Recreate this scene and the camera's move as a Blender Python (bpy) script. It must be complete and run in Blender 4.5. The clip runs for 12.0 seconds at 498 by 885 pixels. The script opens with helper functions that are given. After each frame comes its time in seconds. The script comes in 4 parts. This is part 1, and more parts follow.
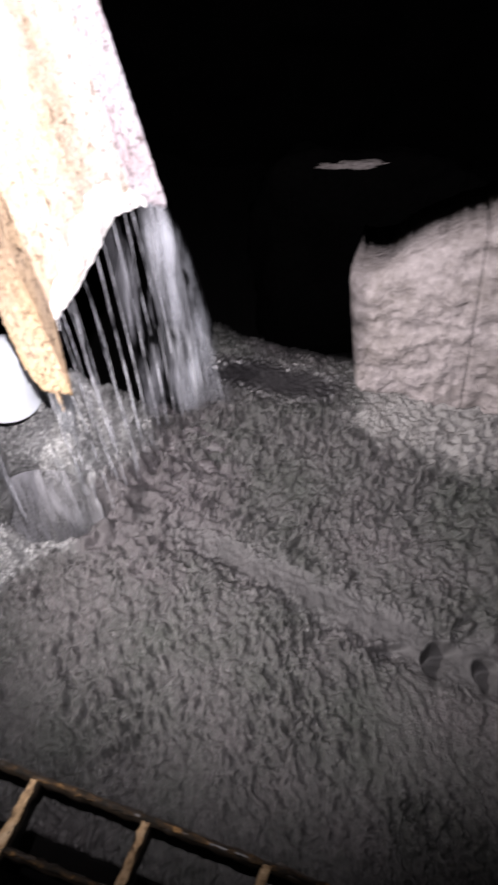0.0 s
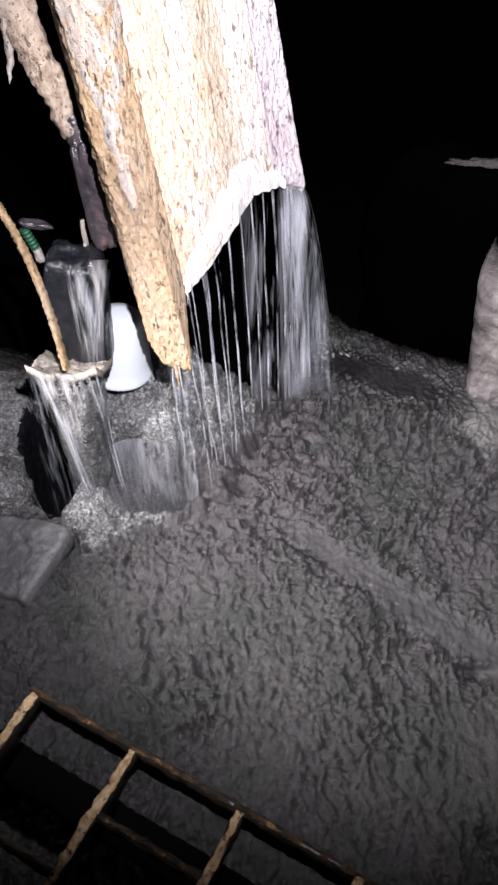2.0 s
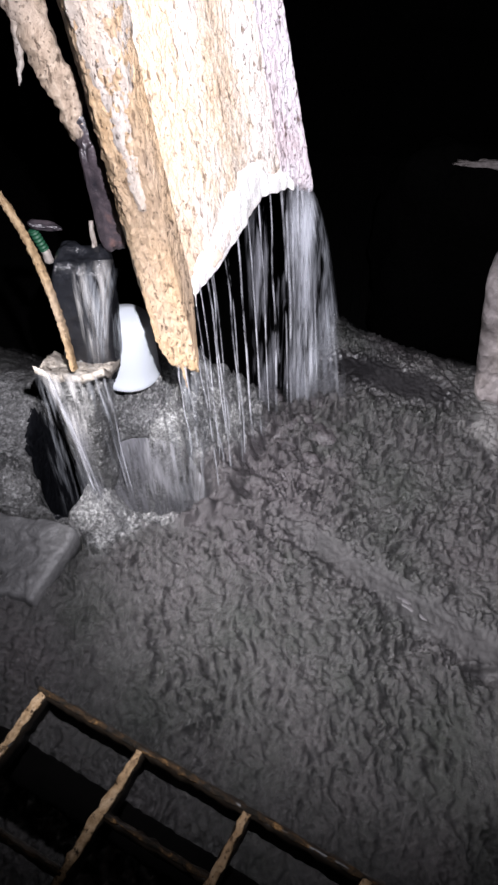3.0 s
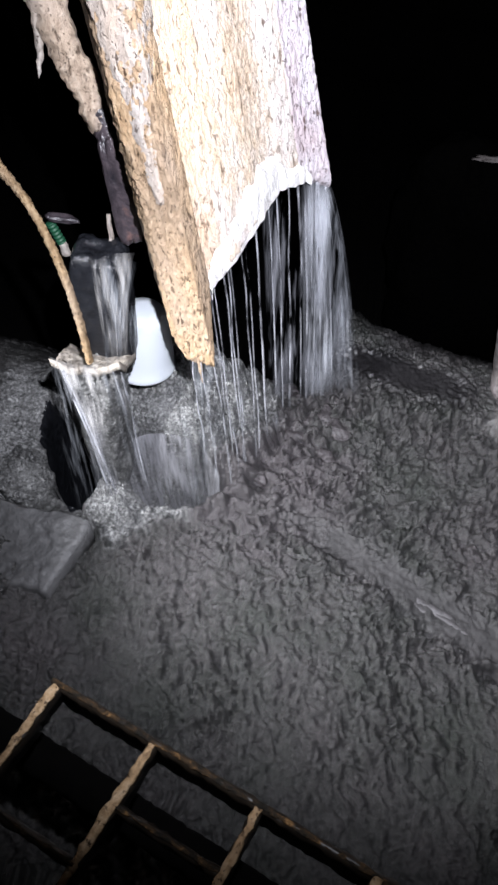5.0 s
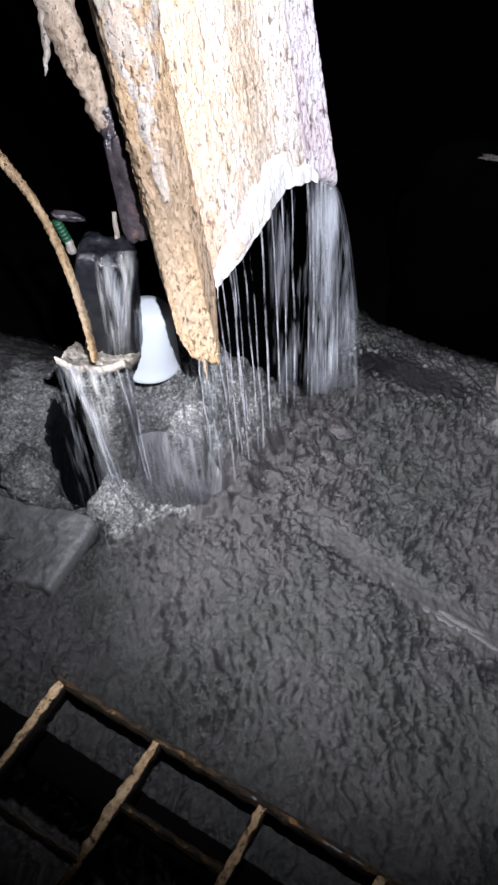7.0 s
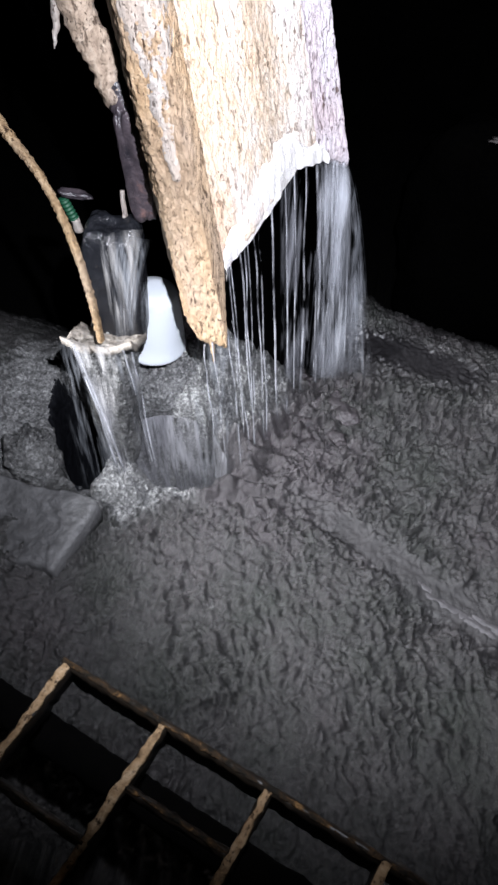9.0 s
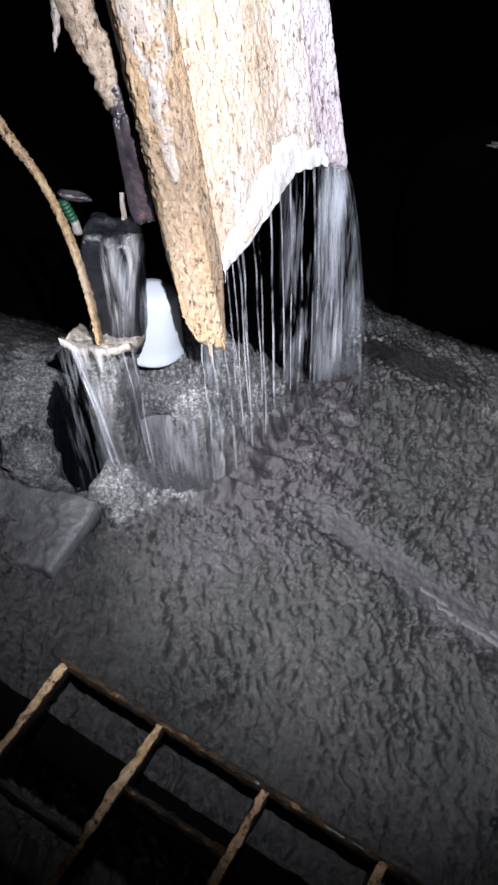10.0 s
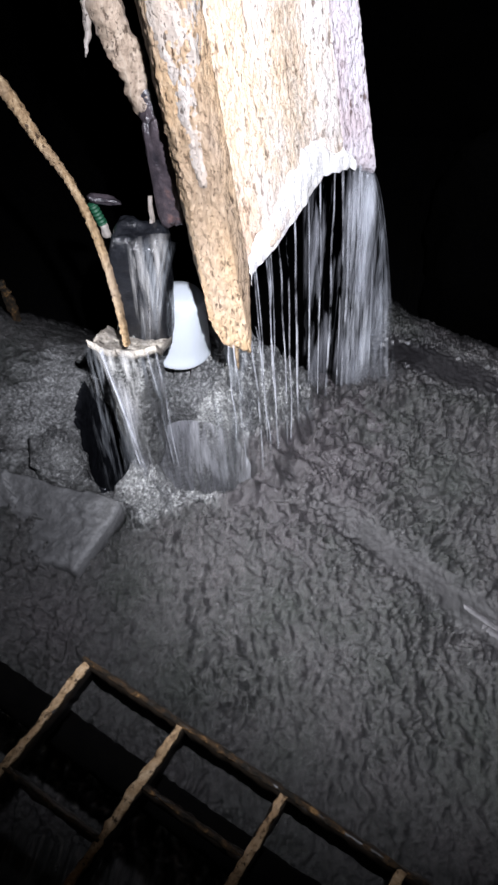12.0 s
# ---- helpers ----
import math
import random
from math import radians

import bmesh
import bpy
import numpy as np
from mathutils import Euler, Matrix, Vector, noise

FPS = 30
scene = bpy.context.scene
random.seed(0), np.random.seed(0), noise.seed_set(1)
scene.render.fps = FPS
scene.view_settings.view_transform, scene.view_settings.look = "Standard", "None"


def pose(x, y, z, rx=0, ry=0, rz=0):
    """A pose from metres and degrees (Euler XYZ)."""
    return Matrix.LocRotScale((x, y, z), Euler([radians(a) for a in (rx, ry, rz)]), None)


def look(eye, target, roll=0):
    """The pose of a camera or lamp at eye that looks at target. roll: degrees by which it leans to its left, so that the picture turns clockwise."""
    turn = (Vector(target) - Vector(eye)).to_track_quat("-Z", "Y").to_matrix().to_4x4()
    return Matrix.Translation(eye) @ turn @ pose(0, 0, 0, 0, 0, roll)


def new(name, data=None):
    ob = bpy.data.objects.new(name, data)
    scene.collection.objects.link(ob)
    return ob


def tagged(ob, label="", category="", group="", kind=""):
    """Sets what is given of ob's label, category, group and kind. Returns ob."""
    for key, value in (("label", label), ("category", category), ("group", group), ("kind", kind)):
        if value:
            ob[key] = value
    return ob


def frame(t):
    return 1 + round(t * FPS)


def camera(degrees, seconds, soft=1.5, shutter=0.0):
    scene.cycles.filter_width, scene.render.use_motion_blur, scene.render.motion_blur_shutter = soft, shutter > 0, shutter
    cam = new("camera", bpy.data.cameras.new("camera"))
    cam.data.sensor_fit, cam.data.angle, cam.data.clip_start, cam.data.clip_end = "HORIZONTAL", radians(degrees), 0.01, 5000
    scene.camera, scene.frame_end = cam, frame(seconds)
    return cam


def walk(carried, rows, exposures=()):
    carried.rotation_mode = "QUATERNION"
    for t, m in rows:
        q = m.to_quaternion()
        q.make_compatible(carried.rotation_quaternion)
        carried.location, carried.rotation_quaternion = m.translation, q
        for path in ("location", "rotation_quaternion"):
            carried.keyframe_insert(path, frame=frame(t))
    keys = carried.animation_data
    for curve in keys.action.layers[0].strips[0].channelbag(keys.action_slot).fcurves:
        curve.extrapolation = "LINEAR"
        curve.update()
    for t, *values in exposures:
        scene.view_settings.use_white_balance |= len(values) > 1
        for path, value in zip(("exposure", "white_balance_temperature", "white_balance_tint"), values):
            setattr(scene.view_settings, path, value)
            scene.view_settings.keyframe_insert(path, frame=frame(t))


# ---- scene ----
cam = camera(38.7, 12.0, 2.6, 0.5)
PATH = [
    (0, (0.103, -0.008, 2.455), (0.133, 1.2, 0.861), 0.8),
    (0.3, (0.028, 0.036, 2.478), (-0.044, 1.197, 0.851), -0.2),
    (0.5, (0.015, 0.012, 2.429), (-0.148, 1.189, 0.821), -2.4),
    (0.7, (0.008, 0.012, 2.419), (-0.185, 1.193, 0.816), -1.9),
    (1, (-0.01, 0.015, 2.426), (-0.179, 1.184, 0.811), -0.8),
    (1.5, (-0.016, 0.014, 2.425), (-0.186, 1.186, 0.813), -0.3),
    (2, (-0.019, 0.012, 2.425), (-0.189, 1.181, 0.811), -0.2),
    (2.5, (-0.022, 0.01, 2.425), (-0.2, 1.182, 0.814), -0.4),
    (3, (-0.022, 0.011, 2.426), (-0.21, 1.18, 0.814), -0.7),
    (3.5, (-0.024, 0.01, 2.425), (-0.228, 1.176, 0.812), -1.2),
    (5.5, (-0.031, 0.014, 2.423), (-0.255, 1.164, 0.802), -1.4),
    (6, (-0.033, 0.015, 2.425), (-0.261, 1.165, 0.805), -1.5),
    (6.5, (-0.035, 0.014, 2.423), (-0.263, 1.162, 0.801), -1.4),
    (7, (-0.033, 0.013, 2.423), (-0.263, 1.16, 0.8), -1.5),
    (9, (-0.054, 0.018, 2.411), (-0.277, 1.128, 0.762), -0.7),
    (9.5, (-0.046, 0.014, 2.413), (-0.262, 1.13, 0.767), -0.6),
    (10, (-0.053, 0.012, 2.413), (-0.272, 1.13, 0.769), -0.3),
    (10.5, (-0.049, 0.012, 2.415), (-0.278, 1.13, 0.773), -0.8),
    (11, (-0.052, 0.013, 2.412), (-0.301, 1.125, 0.768), -1.4),
    (11.5, (-0.055, 0.016, 2.416), (-0.324, 1.116, 0.767), -1.9),
    (12, (-0.046, 0.014, 2.417), (-0.34, 1.121, 0.777), -2.7),
]
walk(cam, [(t, look(eye, target, roll)) for t, eye, target, roll in PATH],
     [(0.0, 0.30, 6850, 17), (0.5, 0.08, 6750, 18), (1.5, 0.04, 6620, 16), (3.5, 0.0, 6450, 13), (5.5, -0.06, 6250, 10), (12.0, -0.06, 6220, 10)])

# ---- light: a work lamp held out over the grating and an added spot, in a dark mine ----
world = bpy.data.worlds.new("mine_dark")
scene.world = world
world.use_nodes = True
world.node_tree.nodes["Background"].inputs["Color"].default_value = (0.5, 0.6, 0.8, 1)
world.node_tree.nodes["Background"].inputs["Strength"].default_value = 0.001

LAMP = (0.02, 0.27, 2.48)
lamp = bpy.data.lights.new("work_lamp", "SPOT")
lamp.energy, lamp.color = 515, (0.975, 0.975, 1.05)
lamp.spot_size, lamp.spot_blend, lamp.shadow_soft_size = radians(110), 1.0, 0.015
new("work_lamp", lamp).matrix_world = look(LAMP, (-0.10, 1.80, 1.00))

# an unseen second spot, added to rake across the slurry for side shading
RAKE_AT = (-1.60, 0.55, 1.60)
rake = bpy.data.lights.new("rake_spot", "SPOT")
rake.energy, rake.color = 510, (0.985, 0.98, 1.0)
rake.spot_size, rake.spot_blend, rake.shadow_soft_size = radians(58), 1.0, 0.03
new("rake_spot", rake).matrix_world = look(RAKE_AT, (0.42, 1.58, 0.0))
scene.view_settings.exposure = 0.0


# ---- materials ----
class Nodes:
    """A small writer for node materials."""

    def __init__(self, name):
        self.mat = bpy.data.materials.new(name)
        self.mat.use_nodes = True
        self.tree = self.mat.node_tree
        self.bsdf = self.tree.nodes["Principled BSDF"]
        self.out = self.tree.nodes["Material Output"]
        self.coord = self.add("ShaderNodeTexCoord").outputs["Object"]

    def add(self, kind, **values):
        node = self.tree.nodes.new(kind)
        for key, value in values.items():
            node.inputs[key].default_value = value
        return node

    def link(self, a, b):
        self.tree.links.new(a, b)

    def stretch(self, scale):
        node = self.add("ShaderNodeMapping", Scale=scale)
        self.link(self.coord, node.inputs["Vector"])
        return node.outputs["Vector"]

    def noise(self, scale, detail=4, rough=0.55, vector=None, distortion=0.0):
        node = self.add("ShaderNodeTexNoise", Scale=scale, Detail=detail, Roughness=rough, Distortion=distortion)
        self.link(vector or self.coord, node.inputs["Vector"])
        return node.outputs["Fac"]

    def warped(self, vector, scale, amount):
        node = self.add("ShaderNodeTexNoise", Scale=scale, Detail=2)
        self.link(vector, node.inputs["Vector"])
        times = self.tree.nodes.new("ShaderNodeVectorMath")
        times.operation = "MULTIPLY_ADD"
        times.inputs[1].default_value = (amount, amount, amount)
        self.link(node.outputs["Color"], times.inputs[0])
        self.link(vector, times.inputs[2])
        return times.outputs[0]

    def cells(self, scale, vector=None):
        node = self.add("ShaderNodeTexVoronoi", Scale=scale)
        self.link(vector or self.coord, node.inputs["Vector"])
        return node.outputs["Distance"]

    def ramp(self, fac, *stops):
        node = self.add("ShaderNodeValToRGB")
        ramp = node.color_ramp
        while len(ramp.elements) < len(stops):
            ramp.elements.new(0.5)
        for element, (at, colour) in zip(ramp.elements, stops):
            element.position = at
            element.color = (*colour, 1) if len(colour) == 3 else colour
        self.link(fac, node.inputs["Fac"])
        return node.outputs["Color"]

    def mix(self, fac, a, b, blend="MIX"):
        node = self.tree.nodes.new("ShaderNodeMix")
        node.data_type, node.blend_type = "RGBA", blend
        for value, slot in ((fac, 0), (a, 6), (b, 7)):
            if isinstance(value, (int, float)):
                node.inputs[slot].default_value = value
            elif isinstance(value, tuple):
                node.inputs[slot].default_value = (*value, 1)
            else:
                self.link(value, node.inputs[slot])
        return node.outputs[2]

    def maths(self, what, a, b):
        node = self.tree.nodes.new("ShaderNodeMath")
        node.operation = what
        for value, slot in ((a, 0), (b, 1)):
            if isinstance(value, (int, float)):
                node.inputs[slot].default_value = value
            else:
                self.link(value, node.inputs[slot])
        return node.outputs[0]

    def surface(self, colour, rough=0.6, metal=0.0, bumps=(), specular=0.5):
        for value, slot in ((colour, "Base Color"), (rough, "Roughness"), (metal, "Metallic"), (specular, "Specular IOR Level")):
            if isinstance(value, (int, float)):
                self.bsdf.inputs[slot].default_value = value
            elif isinstance(value, tuple):
                self.bsdf.inputs[slot].default_value = (*value, 1)
            else:
                self.link(value, self.bsdf.inputs[slot])
        last = None
        for height, distance in bumps:
            bump = self.add("ShaderNodeBump", Strength=1.0, Distance=distance)
            self.link(height, bump.inputs["Height"])
            if last:
                self.link(last, bump.inputs["Normal"])
            last = bump.outputs["Normal"]
        if last:
            self.link(last, self.bsdf.inputs["Normal"])
        return self.mat


def crust_material(name, low, mid, high, stain, warm=None, cracks=1.0):
    n = Nodes(name)
    tall = n.stretch((1, 1, 0.5))
    grain, dust = n.noise(60, 6, 0.7, tall), n.noise(230, 3, 0.6)
    blots = n.noise(5, 4, 0.6, n.stretch((1, 1, 0.45)))
    base = n.ramp(grain, (0.25, low), (0.48, mid), (0.75, high))
    colour = n.mix(n.ramp(blots, (0.45, (0, 0, 0)), (0.68, (1, 1, 1))), base, stain)
    if warm:
        split = n.add("ShaderNodeSeparateXYZ")
        n.link(n.coord, split.inputs[0])
        across = n.maths("ADD", split.outputs[0], n.maths("MULTIPLY", n.maths("SUBTRACT", split.outputs[2], 0.85), 0.17))
        across = n.maths("ADD", across, n.maths("MULTIPLY", n.maths("SUBTRACT", blots, 0.5), 0.25))
        fade = n.ramp(n.maths("ADD", n.maths("MULTIPLY", across, 3.0), 1.45), (0.05, (1, 1, 1)), (0.85, (0, 0, 0)))
        colour = n.mix(fade, colour, n.mix(0.75, colour, warm, "MULTIPLY"))
        rusty = n.ramp(n.noise(3.2, 4, 0.6, n.stretch((1.6, 1.6, 0.5))), (0.48, (0, 0, 0)), (0.66, (0.8, 0.8, 0.8)))
        colour = n.mix(n.maths("MULTIPLY", rusty, fade), colour, n.mix(1.0, colour, (0.93, 0.66, 0.44), "MULTIPLY"))
    # short upright cracks and pin holes, in patches
    where = n.ramp(n.noise(7, 3, 0.6), (0.38, (0.5, 0.5, 0.5)), (0.62, (1, 1, 1)))
    slits = n.ramp(n.noise(70, 3, 0.62, n.stretch((1, 1, 0.28))), (0.60, (0, 0, 0)), (0.66, (1, 1, 1)))
    holes = n.ramp(n.noise(130, 2, 0.5, n.stretch((1, 1, 0.7))), (0.65, (0, 0, 0)), (0.71, (1, 1, 1)))
    worn = n.maths("MULTIPLY", n.maths("MAXIMUM", slits, holes), where)
    colour = n.mix(n.maths("MULTIPLY", worn, cracks), colour, (low[0] * 0.35, low[1] * 0.27, low[2] * 0.22))
    deep = n.maths("SUBTRACT", 1.0, worn)
    return n.surface(colour, 0.6, 0, ((grain, 0.007), (deep, 0.008 * cracks), (dust, 0.003)), 0.35)


FLOWSTONE = crust_material("white_flowstone", (0.70, 0.66, 0.62), (0.83, 0.81, 0.79), (0.89, 0.88, 0.87), (0.82, 0.79, 0.77), None, 0.25)
TRAY_CRUST = crust_material("cream_tray_crust", (0.12, 0.10, 0.08), (0.28, 0.25, 0.21), (0.50, 0.46, 0.41), (0.18, 0.155, 0.13))
OCHRE = crust_material("ochre_crust", (0.14, 0.085, 0.042), (0.31, 0.21, 0.12), (0.48, 0.365, 0.245), (0.28, 0.21, 0.15))
TAN = crust_material("tan_crust", (0.38, 0.28, 0.18), (0.66, 0.54, 0.42), (0.80, 0.74, 0.67), (0.66, 0.62, 0.62), (0.72, 0.59, 0.45), 0.8)
HOOP_CRUST = crust_material("golden_brown_crust", (0.08, 0.045, 0.020), (0.22, 0.145, 0.075), (0.46, 0.35, 0.22), (0.17, 0.13, 0.095))
BROWN_CRUST = crust_material("brown_crust", (0.14, 0.10, 0.07), (0.30, 0.23, 0.17), (0.46, 0.38, 0.30), (0.24, 0.20, 0.17))
SHADED_CRUST = crust_material("shaded_wet_crust", (0.03, 0.024, 0.018), (0.08, 0.065, 0.05), (0.16, 0.135, 0.105), (0.05, 0.04, 0.032))
GREY_CRUST = crust_material("grey_crust", (0.18, 0.155, 0.135), (0.32, 0.285, 0.255), (0.46, 0.43, 0.40), (0.36, 0.29, 0.23))
PALE_CRUST = crust_material("pale_crust", (0.34, 0.29, 0.31), (0.56, 0.51, 0.54), (0.70, 0.67, 0.71), (0.46, 0.36, 0.37))


def masked(n, name):
    node = n.add("ShaderNodeAttribute")
    node.attribute_name = name
    return node.outputs["Fac"]


def ground_material():
    """Slurry, grit, clear pool, smooth channel, settled mud and painted shade past the brink, blended along the
    ground.
    """
    n = Nodes("wet_grey_slurry")
    grit, pool, channel, mud, brink_shade, churn = (masked(n, k) for k in ("grit", "pool", "channel", "mud", "brink_shade", "churn"))
    zones, blots = n.noise(2.3, 4, 0.6), n.noise(1, 4, 0.6, n.stretch((56, 34, 44)), 0.3)
    fine, speck = n.noise(95, 5, 0.7), n.noise(210, 2, 0.5)
    colour = n.ramp(zones, (0.32, (0.025, 0.028, 0.024)), (0.5, (0.040, 0.039, 0.038)), (0.68, (0.054, 0.049, 0.050)))
    colour = n.mix(0.9, colour, n.ramp(blots, (0.34, (0.55, 0.55, 0.56)), (0.50, (0.92, 0.92, 0.92)), (0.66, (1.5, 1.5, 1.48))), "MULTIPLY")
    # pale grains, which also paint in the glints of the wet surface
    colour = n.mix(n.ramp(speck, (0.64, (0, 0, 0)), (0.72, (0.4, 0.4, 0.4))), colour, (0.27, 0.28, 0.27))
    colour = n.mix(n.maths("MULTIPLY", churn, 0.45), colour, (0.078, 0.067, 0.072))
    colour = n.mix(channel, colour, n.ramp(n.noise(9, 3), (0.3, (0.042, 0.041, 0.041)), (0.7, (0.060, 0.058, 0.058))))
    colour = n.mix(mud, colour, n.ramp(n.noise(14, 4), (0.3, (0.13, 0.125, 0.12)), (0.7, (0.20, 0.195, 0.19))))
    grain, coarse, big = n.noise(70, 5, 0.8), n.noise(26, 4, 0.6), n.noise(6, 4)
    gravel = n.ramp(grain, (0.40, (0.045, 0.045, 0.045)), (0.50, (0.30, 0.30, 0.30)), (0.60, (0.92, 0.92, 0.91)))
    gravel = n.mix(0.6, gravel, n.ramp(coarse, (0.34, (0.22, 0.22, 0.22)), (0.60, (1, 1, 1))), "MULTIPLY")
    gravel = n.mix(0.30, gravel, n.ramp(big, (0.36, (0.09, 0.09, 0.09)), (0.64, (0.62, 0.62, 0.61))))
    colour = n.mix(grit, colour, gravel)
    colour = n.mix(pool, colour, (0.018, 0.017, 0.018))
    # near-black beyond the brink: the far darkness is put into the colour
    colour = n.mix(brink_shade, colour, (0.0012, 0.0011, 0.0011))
    dry = n.maths("MAXIMUM", channel, n.maths("MAXIMUM", mud, brink_shade))
    shine = n.maths("ADD", n.ramp(n.noise(7, 3, 0.6), (0.4, (0.40, 0.40, 0.40)), (0.65, (0.29, 0.29, 0.29))), n.maths("MULTIPLY", dry, 0.30))
    calm = n.maths("SUBTRACT", 1.0, n.maths("MULTIPLY", n.maths("MAXIMUM", pool, channel), 0.85))
    gloss = n.maths("SUBTRACT", 0.60, n.maths("MULTIPLY", dry, 0.5))
    return n.surface(colour, shine, 0, ((n.maths("MULTIPLY", blots, calm), 0.008), (n.maths("MULTIPLY", fine, calm), 0.010), (n.maths("MULTIPLY", grit, coarse), 0.030),
                                        (n.maths("MULTIPLY", grit, n.cells(75, n.warped(n.coord, 30, 0.02))), 0.014), (n.maths("MULTIPLY", grit, grain), 0.014)), gloss)


GROUND = ground_material()


def slurry_material(name, tint, relief, gloss):
    n = Nodes(name)
    blots, fine = n.noise(1, 5, 0.62, n.stretch((34, 24, 30))), n.noise(90, 4, 0.65)
    colour = n.ramp(blots, (0.3, tuple(c * 0.5 for c in tint)), (0.52, tint), (0.72, tuple(c * 1.6 for c in tint)))
    return n.surface(colour, gloss, 0, ((blots, 0.012 * relief), (fine, 0.005 * relief)), 0.5)


SLURRY = slurry_material("churned_slurry", (0.056, 0.050, 0.052), 1.0, 0.34)
CHANNEL = slurry_material("smooth_flowing_slurry", (0.074, 0.070, 0.072), 0.3, 0.60)


def sediment_material():
    n = Nodes("gritty_grey_sediment")
    grit, coarse, big = n.noise(70, 5, 0.8), n.noise(26, 4, 0.6), n.noise(6, 4)
    colour = n.ramp(grit, (0.42, (0.035, 0.035, 0.035)), (0.52, (0.20, 0.20, 0.20)), (0.62, (0.85, 0.85, 0.84)))
    colour = n.mix(0.85, colour, n.ramp(coarse, (0.34, (0.22, 0.22, 0.22)), (0.60, (1, 1, 1))), "MULTIPLY")
    colour = n.mix(0.55, colour, n.ramp(big, (0.36, (0.04, 0.04, 0.04)), (0.64, (0.40, 0.40, 0.39))))
    return n.surface(colour, 0.38, 0, ((coarse, 0.030), (n.cells(75, n.warped(n.coord, 30, 0.02)), 0.014), (grit, 0.014)), 0.7)


SEDIMENT = sediment_material()


def rock_material(name, dark, light, rough=0.6, bump=0.03):
    n = Nodes(name)
    big, fine = n.noise(2.5, 6, 0.6), n.noise(30, 5, 0.65)
    colour = n.ramp(big, (0.3, dark), (0.7, light))
    colour = n.mix(0.45, colour, n.ramp(fine, (0.3, tuple(c * 0.6 for c in dark)), (0.7, tuple(min(1, c * 1.25) for c in light))))
    return n.surface(colour, rough, 0, ((big, bump), (fine, bump * 0.25)), 0.4)


# the unlit depth of the chamber is put into this rock's colour
UNLIT_ROCK = rock_material("unlit_black_rock", (0.0004, 0.0004, 0.0004), (0.0016, 0.0015, 0.0015), 0.95)
UNLIT_ROCK.node_tree.nodes["Principled BSDF"].inputs["Specular IOR Level"].default_value = 0.02
PIER_ROCK = rock_material("mud_coated_stone", (0.10, 0.085, 0.075), (0.25, 0.225, 0.225), 0.7, 0.05)
SLAB_ROCK = rock_material("grey_slab_stone", (0.055, 0.055, 0.056), (0.12, 0.119, 0.12), 0.5, 0.03)
# black of the wet spout stone, also painted inside the hole as shade
WET_STONE_AND_HOLE = rock_material("wet_stone_and_hole_black", (0.003, 0.003, 0.004), (0.014, 0.015, 0.018), 0.24, 0.03)
WET_STONE_AND_HOLE.node_tree.nodes["Principled BSDF"].inputs["Specular IOR Level"].default_value = 0.5


def rust_material():
    n = Nodes("rust_scaled_steel")
    scale, fine = n.noise(38, 6, 0.7), n.noise(150, 4, 0.7)
    colour = n.ramp(scale, (0.44, (0.008, 0.006, 0.003)), (0.56, (0.050, 0.028, 0.011)), (0.65, (0.20, 0.11, 0.04)), (0.76, (0.46, 0.30, 0.14)))
    return n.surface(colour, 0.75, 0.0, ((scale, 0.008), (fine, 0.003)), 0.3)


RUST = rust_material()
PALE_RUST = crust_material("pale_rust", (0.10, 0.055, 0.025), (0.42, 0.28, 0.15), (0.66, 0.50, 0.33), (0.26, 0.16, 0.08))
# steel given a near-black colour to pass for deep shade
SHADE_STEEL = rock_material("shade_black_steel", (0.0005, 0.0005, 0.0005), (0.0018, 0.0016, 0.0015), 0.95, 0.004)
SHADE_STEEL.node_tree.nodes["Principled BSDF"].inputs["Specular IOR Level"].default_value = 0.05
# black bar bodies; only the strips along their tops are rust-coloured
BLACK_STEEL = rock_material("black_bar_steel", (0.006, 0.005, 0.005), (0.03, 0.022, 0.014), 0.45, 0.004)


def stain_steel_material():
    n = Nodes("corroded_dark_steel")
    big, fine = n.noise(14, 5, 0.6), n.noise(90, 4, 0.6)
    colour = n.ramp(big, (0.35, (0.012, 0.011, 0.014)), (0.58, (0.05, 0.04, 0.045)), (0.75, (0.14, 0.08, 0.07)))
    return n.surface(colour, 0.3, 0.0, ((big, 0.01), (fine, 0.003)), 0.5)


DARK_STEEL = stain_steel_material()


def plastic(name, colour, rough):
    n = Nodes(name)
    grime = n.noise(12, 4)
    return n.surface(n.mix(n.ramp(grime, (0.55, (0, 0, 0)), (0.8, (0.5, 0.5, 0.5))), colour, tuple(c * 0.6 for c in colour)), rough, 0, ((n.noise(60), 0.001),))


WHITE_PLASTIC = plastic("white_plastic", (0.62, 0.66, 0.70), 0.35)
GREEN_PLASTIC = plastic("green_plastic", (0.004, 0.05, 0.022), 0.6)


